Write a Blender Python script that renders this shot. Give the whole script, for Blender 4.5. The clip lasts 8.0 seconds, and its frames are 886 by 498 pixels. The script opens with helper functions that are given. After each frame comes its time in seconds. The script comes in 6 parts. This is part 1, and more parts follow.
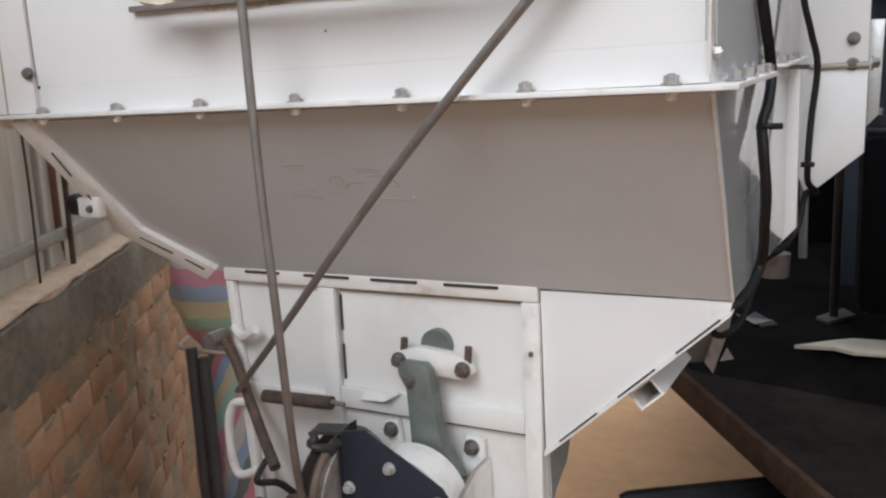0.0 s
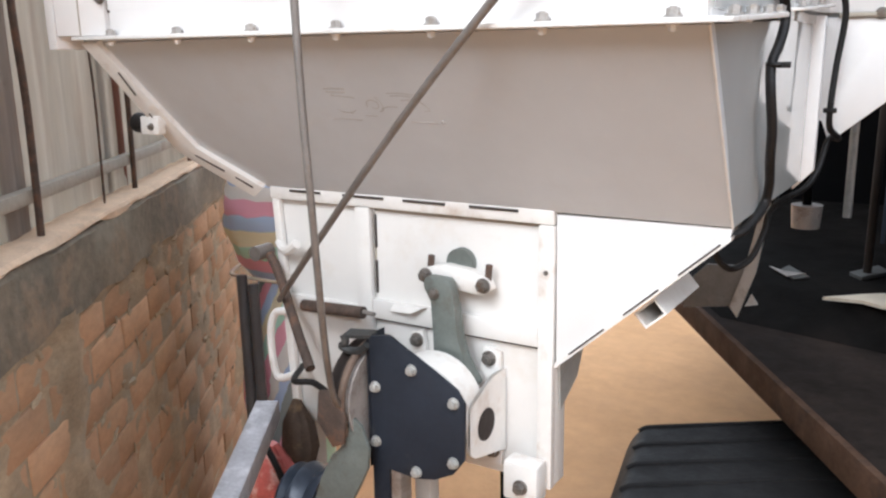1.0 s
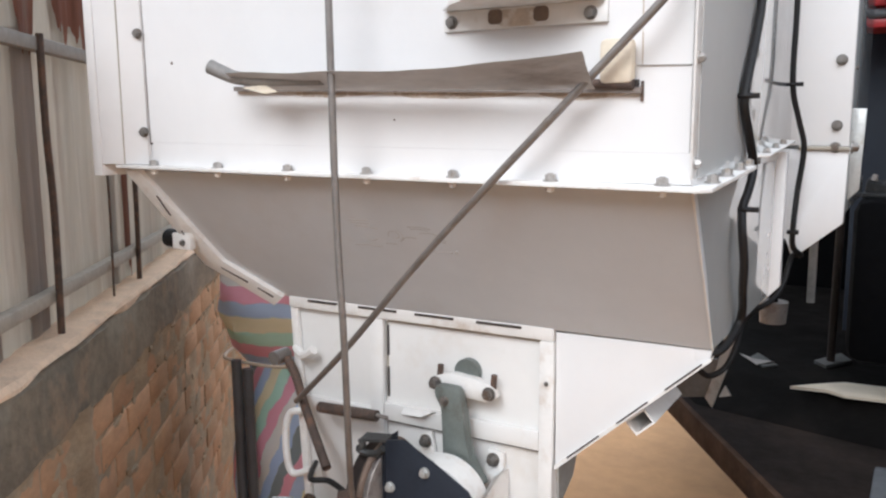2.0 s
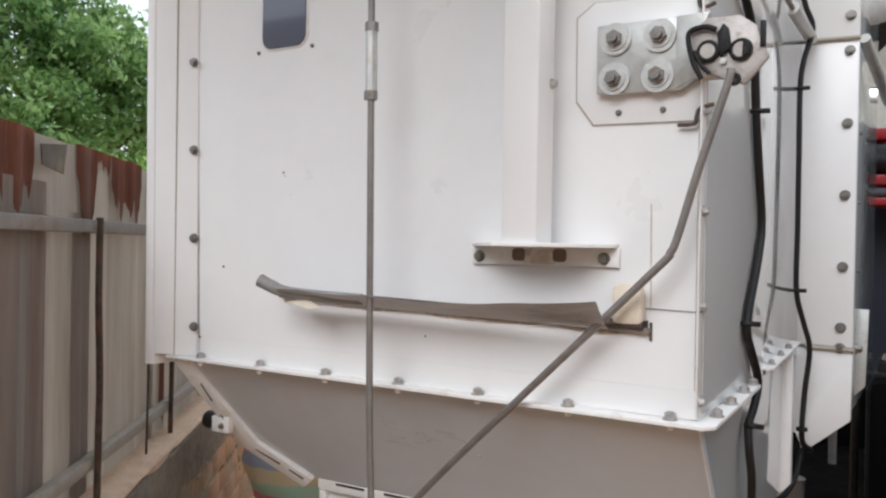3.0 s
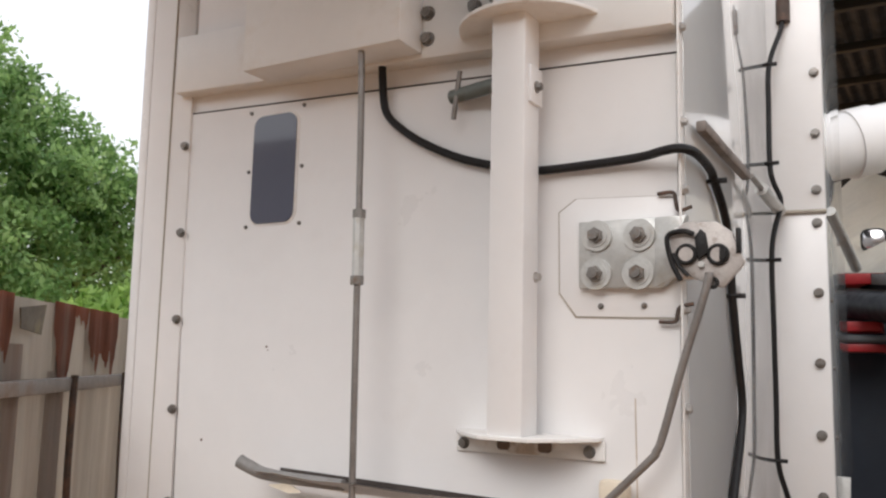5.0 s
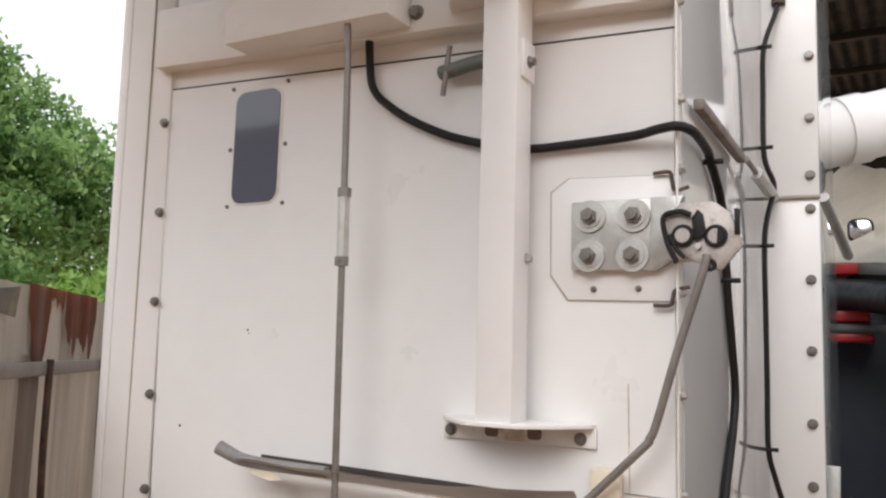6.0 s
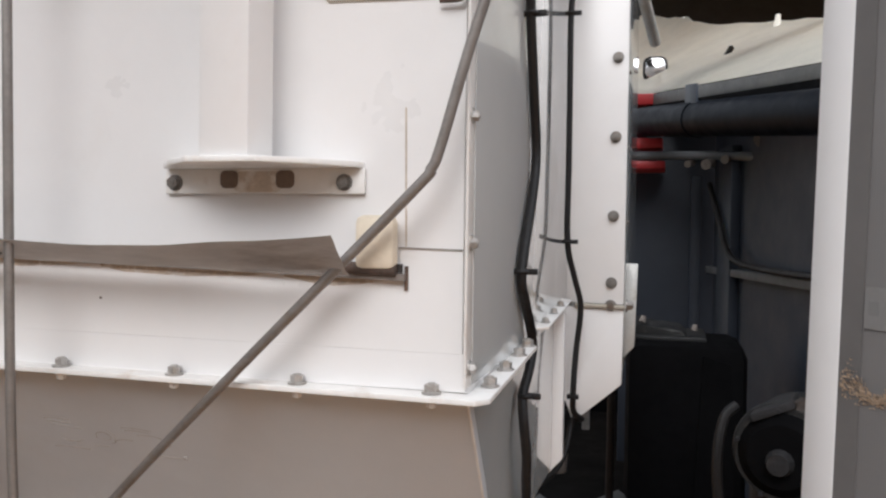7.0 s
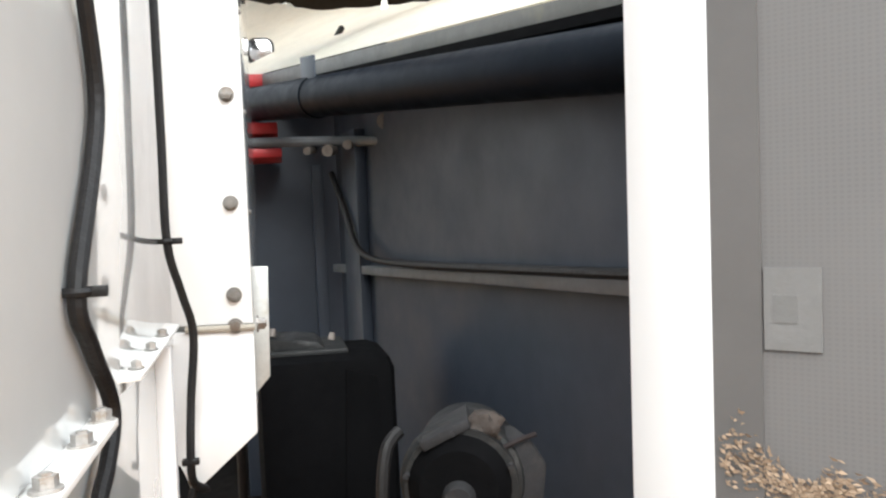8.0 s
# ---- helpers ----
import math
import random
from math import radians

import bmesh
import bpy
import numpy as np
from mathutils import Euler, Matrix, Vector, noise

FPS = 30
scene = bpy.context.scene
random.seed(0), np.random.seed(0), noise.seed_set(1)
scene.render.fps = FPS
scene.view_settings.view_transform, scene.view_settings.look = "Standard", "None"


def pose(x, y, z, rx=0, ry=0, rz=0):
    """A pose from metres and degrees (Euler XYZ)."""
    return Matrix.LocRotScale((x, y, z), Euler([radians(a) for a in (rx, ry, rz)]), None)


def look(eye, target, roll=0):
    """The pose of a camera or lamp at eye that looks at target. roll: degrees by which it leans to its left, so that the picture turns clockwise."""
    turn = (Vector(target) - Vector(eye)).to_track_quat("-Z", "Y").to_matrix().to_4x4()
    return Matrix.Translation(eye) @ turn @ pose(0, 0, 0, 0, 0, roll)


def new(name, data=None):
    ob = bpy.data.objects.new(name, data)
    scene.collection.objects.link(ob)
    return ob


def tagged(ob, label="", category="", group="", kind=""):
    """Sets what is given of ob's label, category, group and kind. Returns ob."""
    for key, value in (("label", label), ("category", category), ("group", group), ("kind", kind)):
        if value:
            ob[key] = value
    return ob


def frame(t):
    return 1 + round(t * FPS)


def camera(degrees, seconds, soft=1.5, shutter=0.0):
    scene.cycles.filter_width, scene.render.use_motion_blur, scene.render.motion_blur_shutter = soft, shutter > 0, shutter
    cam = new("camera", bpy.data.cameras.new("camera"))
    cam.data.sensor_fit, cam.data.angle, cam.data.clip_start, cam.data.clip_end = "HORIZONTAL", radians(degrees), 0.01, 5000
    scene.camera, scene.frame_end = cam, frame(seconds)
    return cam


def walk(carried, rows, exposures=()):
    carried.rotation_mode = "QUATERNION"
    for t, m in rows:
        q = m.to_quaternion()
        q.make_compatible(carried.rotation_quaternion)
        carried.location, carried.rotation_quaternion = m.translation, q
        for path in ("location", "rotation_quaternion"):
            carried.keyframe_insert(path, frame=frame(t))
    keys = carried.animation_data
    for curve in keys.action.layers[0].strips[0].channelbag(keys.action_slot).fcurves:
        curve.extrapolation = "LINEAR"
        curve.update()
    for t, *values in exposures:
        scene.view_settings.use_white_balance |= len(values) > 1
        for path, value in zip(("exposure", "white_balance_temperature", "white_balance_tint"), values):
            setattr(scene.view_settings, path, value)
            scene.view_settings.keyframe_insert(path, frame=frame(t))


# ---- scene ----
cam = camera(56.0, 8.0, soft=2.3)
PATH = [
    (0, (-0.017, 0.067, 1.568), (-0.954, 1.801, 1.23), -2.7),
    (0.2, (0.004, 0.037, 1.547), (-0.956, 1.744, 1.141), -1.8),
    (0.5, (0.032, 0.016, 1.544), (-0.974, 1.682, 1.086), -0.8),
    (1, (0.068, -0.006, 1.537), (-0.969, 1.646, 1.096), -0.9),
    (1.2, (0.063, -0.022, 1.544), (-0.961, 1.638, 1.102), -0.8),
    (2.3, (0.09, -0.196, 1.707), (-0.898, 1.532, 1.51), 0.4),
    (2.5, (0.099, -0.218, 1.744), (-0.903, 1.507, 1.612), 0.7),
    (3, (0.12, -0.242, 1.805), (-0.924, 1.464, 1.798), 1.0),
    (3.5, (0.13, -0.246, 1.852), (-0.899, 1.466, 1.945), 0.8),
    (4, (0.129, -0.274, 1.891), (-0.887, 1.44, 2.067), 1.0),
    (4.5, (0.122, -0.275, 1.913), (-0.879, 1.439, 2.155), 1.2),
    (5.8, (0.094, -0.239, 1.913), (-0.869, 1.493, 2.185), 1.6),
    (6, (0.088, -0.232, 1.905), (-0.867, 1.508, 2.148), 1.6),
    (6.3, (0.075, -0.204, 1.869), (-0.846, 1.563, 2.043), 1.8),
    (6.5, (0.061, -0.15, 1.832), (-0.801, 1.652, 1.935), 1.6),
    (6.7, (0.047, -0.081, 1.79), (-0.709, 1.771, 1.824), 1.3),
    (6.8, (0.04, -0.037, 1.772), (-0.647, 1.841, 1.772), 1.2),
    (7, (0.03, 0.067, 1.74), (-0.497, 1.995, 1.701), 0.8),
    (7.2, (0.03, 0.152, 1.74), (-0.327, 2.119, 1.689), 0.6),
    (7.4, (0.026, 0.237, 1.727), (-0.151, 2.229, 1.685), 0.3),
    (7.5, (0.022, 0.292, 1.716), (-0.075, 2.289, 1.681), -0.6),
    (7.6, (0.016, 0.338, 1.709), (0.016, 2.337, 1.681), -0.5),
    (7.8, (0.005, 0.428, 1.707), (0.195, 2.419, 1.68), -1.6),
    (8, (-0.009, 0.492, 1.722), (0.369, 2.456, 1.681), -2.8),
]
EXPOSURES = [(0, 0.74, 5700, 6), (0.5, 1.19, 5710, 7), (1, 1.48, 5700, 7), (2.5, 0.90, 5680, 7), (3, 0.70, 5790, 7), (3.5, 0.67, 5920, 8), (4.5, 0.555, 6180, 10), (6, 0.675, 6190, 10), (6.5, 0.65, 6150, 10), (7, 0.72, 5960, 9), (7.5, 1.41, 5860, 5), (8, 1.90, 5980, 4)]
walk(cam, [(t, look(eye, target, roll)) for t, eye, target, roll in PATH], EXPOSURES)

# ---------------------------------------------------------------- daylight: bright overcast
SUN_DIR = Vector((0.03, -0.78, 0.62)).normalized()
world = bpy.data.worlds.new("overcast_sky")
scene.world = world
world.use_nodes = True
wn, wl = world.node_tree.nodes, world.node_tree.links
wn.clear()
w_out = wn.new("ShaderNodeOutputWorld")
w_bg = wn.new("ShaderNodeBackground")
w_sky = wn.new("ShaderNodeTexSky")
w_sky.sky_type = "NISHITA"
w_sky.sun_disc = False
w_sky.sun_elevation = math.asin(SUN_DIR.z)
w_sky.sun_rotation = math.atan2(SUN_DIR.x, SUN_DIR.y)
w_sky.air_density, w_sky.dust_density, w_sky.ozone_density = 1.0, 6.0, 1.0
w_mix = wn.new("ShaderNodeMix")
w_mix.data_type = "RGBA"
w_mix.inputs["Factor"].default_value = 0.75
w_mix.inputs["B"].default_value = (9.6, 9.4, 9.3, 1)
wl.new(w_sky.outputs["Color"], w_mix.inputs["A"])
wl.new(w_mix.outputs["Result"], w_bg.inputs["Color"])
w_bg.inputs["Strength"].default_value = 0.10
wl.new(w_bg.outputs["Background"], w_out.inputs["Surface"])

sun_data = bpy.data.lights.new("sun", "SUN")
sun_data.energy, sun_data.angle, sun_data.color = 1.0, radians(35), (1.0, 0.975, 0.95)
sun = new("sun", sun_data)
sun.matrix_world = look(SUN_DIR * 30, (0, 0, 0))

# ---------------------------------------------------------------- materials


def surf(name, base, rough=0.5, metal=0.0, var=0.10, scale=5.0, dirt=None, amount=0.0, dirt_scale=2.5,
         bump=0.15, bump_scale=90.0, stretch=(1, 1, 1), coat=0.0, per_piece=0.0, hard=0.12, spec=0.5):
    """A painted, stained or bare surface: tone that varies at two scales, blotches of dirt, uneven gloss, fine relief."""
    m = bpy.data.materials.new(name)
    m.use_nodes = True
    nt = m.node_tree
    n, l = nt.nodes, nt.links
    b = n["Principled BSDF"]
    b.inputs["Metallic"].default_value = metal
    b.inputs["Coat Weight"].default_value = coat
    b.inputs["Coat Roughness"].default_value = 0.18
    b.inputs["Specular IOR Level"].default_value = spec
    geo = n.new("ShaderNodeNewGeometry")
    mp = n.new("ShaderNodeMapping")
    mp.inputs["Scale"].default_value = stretch
    l.new(geo.outputs["Position"], mp.inputs["Vector"])

    def noise_at(sc, detail=5.0, rough_=0.6):
        t = n.new("ShaderNodeTexNoise")
        t.inputs["Scale"].default_value, t.inputs["Detail"].default_value, t.inputs["Roughness"].default_value = sc, detail, rough_
        l.new(mp.outputs["Vector"], t.inputs["Vector"])
        return t.outputs["Fac"]

    def remap(sock, a, z, lo, hi):
        r = n.new("ShaderNodeMapRange")
        r.inputs["From Min"].default_value, r.inputs["From Max"].default_value = a, z
        r.inputs["To Min"].default_value, r.inputs["To Max"].default_value = lo, hi
        l.new(sock, r.inputs["Value"])
        return r.outputs["Result"]

    def mixed(fac, a, bcol, mode="MIX"):
        x = n.new("ShaderNodeMix")
        x.data_type, x.blend_type = "RGBA", mode
        for sock, v in ((x.inputs["Factor"], fac), (x.inputs["A"], a), (x.inputs["B"], bcol)):
            if isinstance(v, (int, float)):
                sock.default_value = v
            elif isinstance(v, tuple):
                sock.default_value = (*v, 1)
            else:
                l.new(v, sock)
        return x.outputs["Result"]

    big, fine = noise_at(scale), noise_at(scale * 9, 6)
    tone = n.new("ShaderNodeMath")
    tone.operation = "ADD"
    l.new(remap(big, 0.3, 0.7, 1 - var, 1 + var), tone.inputs[0])
    l.new(remap(fine, 0.3, 0.7, -var * 0.5, var * 0.5), tone.inputs[1])
    tone_out = tone.outputs["Value"]
    if per_piece:
        info = n.new("ShaderNodeObjectInfo")
        mul = n.new("ShaderNodeMath")
        mul.operation = "MULTIPLY"
        l.new(tone_out, mul.inputs[0])
        l.new(remap(info.outputs["Random"], 0, 1, 1 - per_piece, 1 + per_piece), mul.inputs[1])
        tone_out = mul.outputs["Value"]
    grey = n.new("ShaderNodeCombineColor")
    for k in ("Red", "Green", "Blue"):
        l.new(tone_out, grey.inputs[k])
    col = mixed(1.0, tuple(base), grey.outputs["Color"], "MULTIPLY")
    if dirt:
        d = noise_at(dirt_scale, 8, 0.68)
        col = mixed(remap(d, 0.62 - amount * 0.3, 0.62 - amount * 0.3 + hard, 0, min(1, amount * 2.2)), col, tuple(dirt))
    l.new(col, b.inputs["Base Color"])
    l.new(remap(noise_at(scale * 3), 0.3, 0.7, max(0.03, rough - 0.08), min(1, rough + 0.10)), b.inputs["Roughness"])
    if bump:
        bp = n.new("ShaderNodeBump")
        bp.inputs["Strength"].default_value, bp.inputs["Distance"].default_value = bump, 0.004
        l.new(noise_at(bump_scale, 4), bp.inputs["Height"])
        l.new(bp.outputs["Normal"], b.inputs["Normal"])
    return m


M_WHITE = surf("white_enamel", (0.80, 0.785, 0.775), 0.34, var=0.025, scale=2.2, dirt=(0.52, 0.45, 0.38), amount=0.16, dirt_scale=3.2, bump=0.04, coat=0.25, hard=0.4)
# darker copy of the white: shade on the down-turned hopper is in the colour
M_HOPPER = surf("white_enamel_dusty_shaded", (0.59, 0.610, 0.635), 0.42, var=0.04, scale=2.0, dirt=(0.45, 0.39, 0.34), amount=0.22, dirt_scale=4.0, bump=0.05, coat=0.1, hard=0.4)
# enamel greyed because this side gets less light; that shade is in the base
M_SIDE = surf("glossy_enamel_side_shade", (0.59, 0.60, 0.595), 0.12, spec=0.5, var=0.03, scale=2.5, dirt=(0.58, 0.55, 0.51), amount=0.12, dirt_scale=3.5, bump=0, coat=0.85, hard=0.4)
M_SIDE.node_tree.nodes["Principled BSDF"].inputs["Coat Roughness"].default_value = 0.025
M_TRIM = surf("white_enamel_chipped", (0.80, 0.78, 0.75), 0.42, var=0.05, scale=9, dirt=(0.42, 0.27, 0.15), amount=0.27, dirt_scale=14, bump=0.1, hard=0.25)
# near-black strips stand in for the shade inside open seams and slots
M_SEAM = surf("dark_gap_shade", (0.055, 0.045, 0.04), 0.8, var=0.2)
M_BOLT = surf("zinc_bolt", (0.25, 0.235, 0.22), 0.38, metal=0.7, var=0.2, scale=40, dirt=(0.2, 0.13, 0.08), amount=0.3, dirt_scale=60)
M_ZINC = surf("galvanised_plate", (0.55, 0.55, 0.53), 0.42, metal=0.5, var=0.12, scale=14, dirt=(0.4, 0.36, 0.28), amount=0.25, dirt_scale=22)
M_ROD = surf("dull_steel_rod", (0.24, 0.22, 0.205), 0.45, metal=0.5, var=0.15, scale=25, dirt=(0.2, 0.15, 0.1), amount=0.2, dirt_scale=30)
M_RUSTROD = surf("rusty_steel", (0.085, 0.06, 0.048), 0.75, var=0.3, scale=30, dirt=(0.15, 0.08, 0.05), amount=0.4, dirt_scale=30)
M_CABLE = surf("black_cable", (0.012, 0.011, 0.011), 0.5, spec=0.3, var=0.2, scale=40, bump=0.3, bump_scale=200)
M_BLACK = surf("black_paint", (0.020, 0.024, 0.034), 0.55, spec=0.25, var=0.15, scale=12, dirt=(0.12, 0.11, 0.1), amount=0.12, dirt_scale=16)
M_GUARDEDGE = surf("scuffed_black_edge", (0.035, 0.036, 0.036), 0.5, var=0.25, scale=20, dirt=(0.12, 0.11, 0.1), amount=0.25, dirt_scale=30)
M_CRANK = surf("grey_green_cast", (0.165, 0.185, 0.172), 0.45, metal=0.2, var=0.15, scale=18, dirt=(0.12, 0.11, 0.09), amount=0.3, dirt_scale=26)
M_ROLL = surf("dark_rolled_rubber", (0.24, 0.23, 0.22), 0.6, var=0.15, scale=14, dirt=(0.36, 0.33, 0.30), amount=0.2, dirt_scale=16)
M_FLAP = surf("grey_rubber_sheet", (0.53, 0.495, 0.465), 0.6, var=0.12, scale=10, dirt=(0.24, 0.20, 0.17), amount=0.28, dirt_scale=9, bump=0.2, stretch=(0.4, 1, 1))
M_TAPE = surf("beige_tape", (0.72, 0.63, 0.50), 0.6, var=0.08, scale=20)
M_MORTAR = surf("sandy_mortar", (0.38, 0.295, 0.195), 0.92, var=0.25, scale=12, dirt=(0.33, 0.295, 0.225), amount=0.4, dirt_scale=9, bump=0.7, bump_scale=70, stretch=(0.5, 0.5, 1))
M_BRICK = surf("clay_brick", (0.47, 0.285, 0.165), 0.9, var=0.18, scale=7, dirt=(0.37, 0.28, 0.175), amount=0.55, dirt_scale=5.0, bump=0.5, bump_scale=80, stretch=(0.42, 0.42, 1), per_piece=0.15, hard=0.4)
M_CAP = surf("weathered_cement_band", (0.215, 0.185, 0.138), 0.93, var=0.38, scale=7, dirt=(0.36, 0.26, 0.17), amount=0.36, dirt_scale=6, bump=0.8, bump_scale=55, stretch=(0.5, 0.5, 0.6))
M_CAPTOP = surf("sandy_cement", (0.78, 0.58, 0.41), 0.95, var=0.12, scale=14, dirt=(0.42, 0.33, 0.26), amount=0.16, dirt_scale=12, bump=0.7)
M_SAND = surf("ochre_sand", (0.63, 0.365, 0.180), 0.95, var=0.12, scale=1.6, dirt=(0.46, 0.27, 0.14), amount=0.25, dirt_scale=2.2, bump=0.6, bump_scale=50, hard=0.4)
M_GALV = surf("weathered_zinc_sheet", (0.50, 0.475, 0.43), 0.62, metal=0.15, var=0.14, scale=3.0, dirt=(0.28, 0.205, 0.155), amount=0.34, dirt_scale=3.6, stretch=(2.2, 2.2, 0.22), bump=0.12, hard=0.3, per_piece=0.10)
M_RUSTSHEET = surf("rusted_zinc_sheet", (0.27, 0.105, 0.062), 0.85, var=0.28, scale=5, dirt=(0.35, 0.31, 0.27), amount=0.28, dirt_scale=5, stretch=(2.5, 2.5, 0.3), bump=0.3, hard=0.2, per_piece=0.15)
M_RUSTHAZE = surf("rust_stained_zinc", (0.45, 0.385, 0.33), 0.75, var=0.15, scale=4, dirt=(0.33, 0.20, 0.14), amount=0.4, dirt_scale=3.5, stretch=(2.5, 2.5, 0.2), bump=0.15, hard=0.35)
M_TORN = surf("grimy_bent_sheet", (0.13, 0.115, 0.085), 0.7, var=0.3, scale=9, dirt=(0.24, 0.22, 0.12), amount=0.3, dirt_scale=9)
M_RAIL = surf("pale_timber_rail", (0.40, 0.36, 0.30), 0.85, var=0.15, scale=9, dirt=(0.26, 0.2, 0.15), amount=0.25, dirt_scale=9)
M_GREYRAIL = surf("grey_iron_rail", (0.27, 0.25, 0.23), 0.75, var=0.15, scale=9, dirt=(0.2, 0.12, 0.08), amount=0.25, dirt_scale=9)
# slate colour lowered so the bay reads dark; its shade is painted in
M_BLUEGREY = surf("slate_paint_bay_shade", (0.033, 0.040, 0.055), 0.5, spec=0.3, var=0.10, scale=2.5, dirt=(0.058, 0.064, 0.075), amount=0.2, dirt_scale=3, hard=0.4, bump=0.05)
M_BLACKPLATE = surf("oily_black_plate", (0.036, 0.028, 0.025), 0.6, spec=0.2, var=0.3, scale=4, dirt=(0.10, 0.058, 0.04), amount=0.28, dirt_scale=3, bump=0.3, hard=0.35)
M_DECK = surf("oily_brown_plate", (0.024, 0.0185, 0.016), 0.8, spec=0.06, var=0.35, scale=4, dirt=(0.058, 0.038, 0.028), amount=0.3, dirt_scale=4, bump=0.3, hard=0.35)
# shaded copy of the deck plate: darkness towards the back is in its colour
M_DECKBACK = surf("brown_plate_back_shade", (0.0085, 0.0075, 0.007), 0.8, spec=0.04, var=0.35, scale=4, dirt=(0.022, 0.016, 0.013), amount=0.25, dirt_scale=4, bump=0.3, hard=0.35)
# blacker than plain rubber: the bay's shade is put into this colour
M_RUBBER = surf("black_rubber_bay_shade", (0.0035, 0.0035, 0.004), 0.85, spec=0.06, var=0.2, scale=9, dirt=(0.009, 0.0085, 0.008), amount=0.12, dirt_scale=8, bump=0.3)
M_RED = surf("red_paint", (0.50, 0.03, 0.035), 0.4, var=0.1, scale=9)
M_COVER = surf("cream_cover", (0.82, 0.79, 0.70), 0.5, var=0.08, scale=5, dirt=(0.5, 0.44, 0.34), amount=0.22, dirt_scale=5, bump=0.3, hard=0.3)
M_ROOF = surf("dark_roof_sheet", (0.018, 0.0175, 0.017), 0.7, var=0.2, scale=3)
M_LEG = surf("white_leg_paint", (0.62, 0.60, 0.57), 0.5, var=0.08, scale=6, dirt=(0.3, 0.24, 0.18), amount=0.3, dirt_scale=8)
M_REDCLOTH = surf("faded_red_plastic", (0.55, 0.13, 0.11), 0.4, var=0.25, scale=14, dirt=(0.72, 0.48, 0.42), amount=0.4, dirt_scale=22)
M_BEAM = surf("scuffed_steel_beam", (0.38, 0.37, 0.39), 0.5, metal=0.3, var=0.2, scale=18, dirt=(0.62, 0.62, 0.64), amount=0.35, dirt_scale=16, bump=0.2)
M_STAIN = surf("rust_stain", (0.52, 0.44, 0.36), 0.6, var=0.2, scale=30, dirt=(0.75, 0.72, 0.68), amount=0.4, dirt_scale=40)
M_CATCH = surf("worn_catch_paint", (0.42, 0.385, 0.36), 0.45, metal=0.25, var=0.15, scale=30, dirt=(0.22, 0.18, 0.15), amount=0.30, dirt_scale=38, bump=0.2)
M_FLANGEBOLT = surf("dull_zinc_bolt", (0.46, 0.44, 0.42), 0.4, metal=0.5, var=0.2, scale=40, dirt=(0.3, 0.22, 0.15), amount=0.3, dirt_scale=60)
M_BOX = surf("white_enamel_grimy", (0.78, 0.765, 0.74), 0.4, var=0.03, scale=3, dirt=(0.56, 0.45, 0.31), amount=0.24, dirt_scale=7, bump=0.05, hard=0.35)
M_OLIVE = surf("dull_grey_rail_paint", (0.10, 0.10, 0.095), 0.6, var=0.15, scale=8, dirt=(0.16, 0.15, 0.11), amount=0.2, dirt_scale=10)
M_PIPEGREYLIGHT = surf("faint_grey_print", (0.165, 0.163, 0.160), 0.6, var=0.05, scale=60)
M_PIPEGREYMID = surf("grimy_grey_paint", (0.20, 0.17, 0.15), 0.6, var=0.15, scale=12, dirt=(0.09, 0.075, 0.065), amount=0.3, dirt_scale=18)
M_DECKRIM = surf("worn_brown_rim", (0.085, 0.052, 0.036), 0.75, spec=0.05, var=0.25, scale=10, dirt=(0.04, 0.032, 0.028), amount=0.3, dirt_scale=9)
M_TRACK = surf("scuffed_track_rubber", (0.020, 0.0195, 0.020), 0.6, spec=0.15, var=0.25, scale=9, dirt=(0.04, 0.04, 0.042), amount=0.2, dirt_scale=7, bump=0.3, hard=0.3)
M_YARDWALL = surf("grey_render", (0.26, 0.25, 0.235), 0.9, var=0.15, scale=1.5, dirt=(0.18, 0.17, 0.155), amount=0.3, dirt_scale=1.2, bump=0.4)
M_MARGIN = surf("dull_taupe_paint", (0.120, 0.114, 0.111), 0.6, var=0.08, scale=5, bump=0.05)
M_DARKBAG = surf("grimy_brown_cloth", (0.055, 0.036, 0.025), 0.9, var=0.3, scale=16, dirt=(0.24, 0.16, 0.08), amount=0.22, dirt_scale=20, bump=0.5)
M_PAPER = surf("faded_paper_label", (0.190, 0.187, 0.184), 0.6, var=0.06, scale=60)
M_MARK = surf("pencil_mark", (0.40, 0.38, 0.365), 0.7, var=0.2, scale=60)
M_LEAFBROWN = surf("dry_chaff", (0.38, 0.28, 0.195), 0.9, var=0.15, scale=60)
M_BARK = surf("bark", (0.15, 0.115, 0.085), 0.95, var=0.3, scale=14, bump=1.0, bump_scale=40, stretch=(1, 1, 0.3))
M_PIPEGREY = surf("grey_plastic_pipe", (0.12, 0.125, 0.135), 0.5, var=0.12, scale=10)
M_BELT = surf("brown_belt", (0.17, 0.12, 0.09), 0.7, var=0.2, scale=20)
M_MOTOR = surf("grimy_motor_casting", (0.012, 0.0125, 0.013), 0.6, metal=0.1, var=0.3, scale=14, dirt=(0.085, 0.08, 0.076), amount=0.26, dirt_scale=18, bump=0.5)
M_PIPEBLACK = surf("gloss_black_paint", (0.005, 0.007, 0.011), 0.5, spec=0.05, var=0.15, scale=8, dirt=(0.013, 0.014, 0.017), amount=0.15, dirt_scale=9, bump=0.03)
M_DUST = surf("dust_covered_grey", (0.016, 0.0155, 0.017), 0.85, var=0.3, scale=20, dirt=(0.038, 0.034, 0.034), amount=0.35, dirt_scale=30, bump=0.5)
M_STRAP = surf("dark_red_rubber", (0.011, 0.0055, 0.0055), 0.8, var=0.2, scale=20)
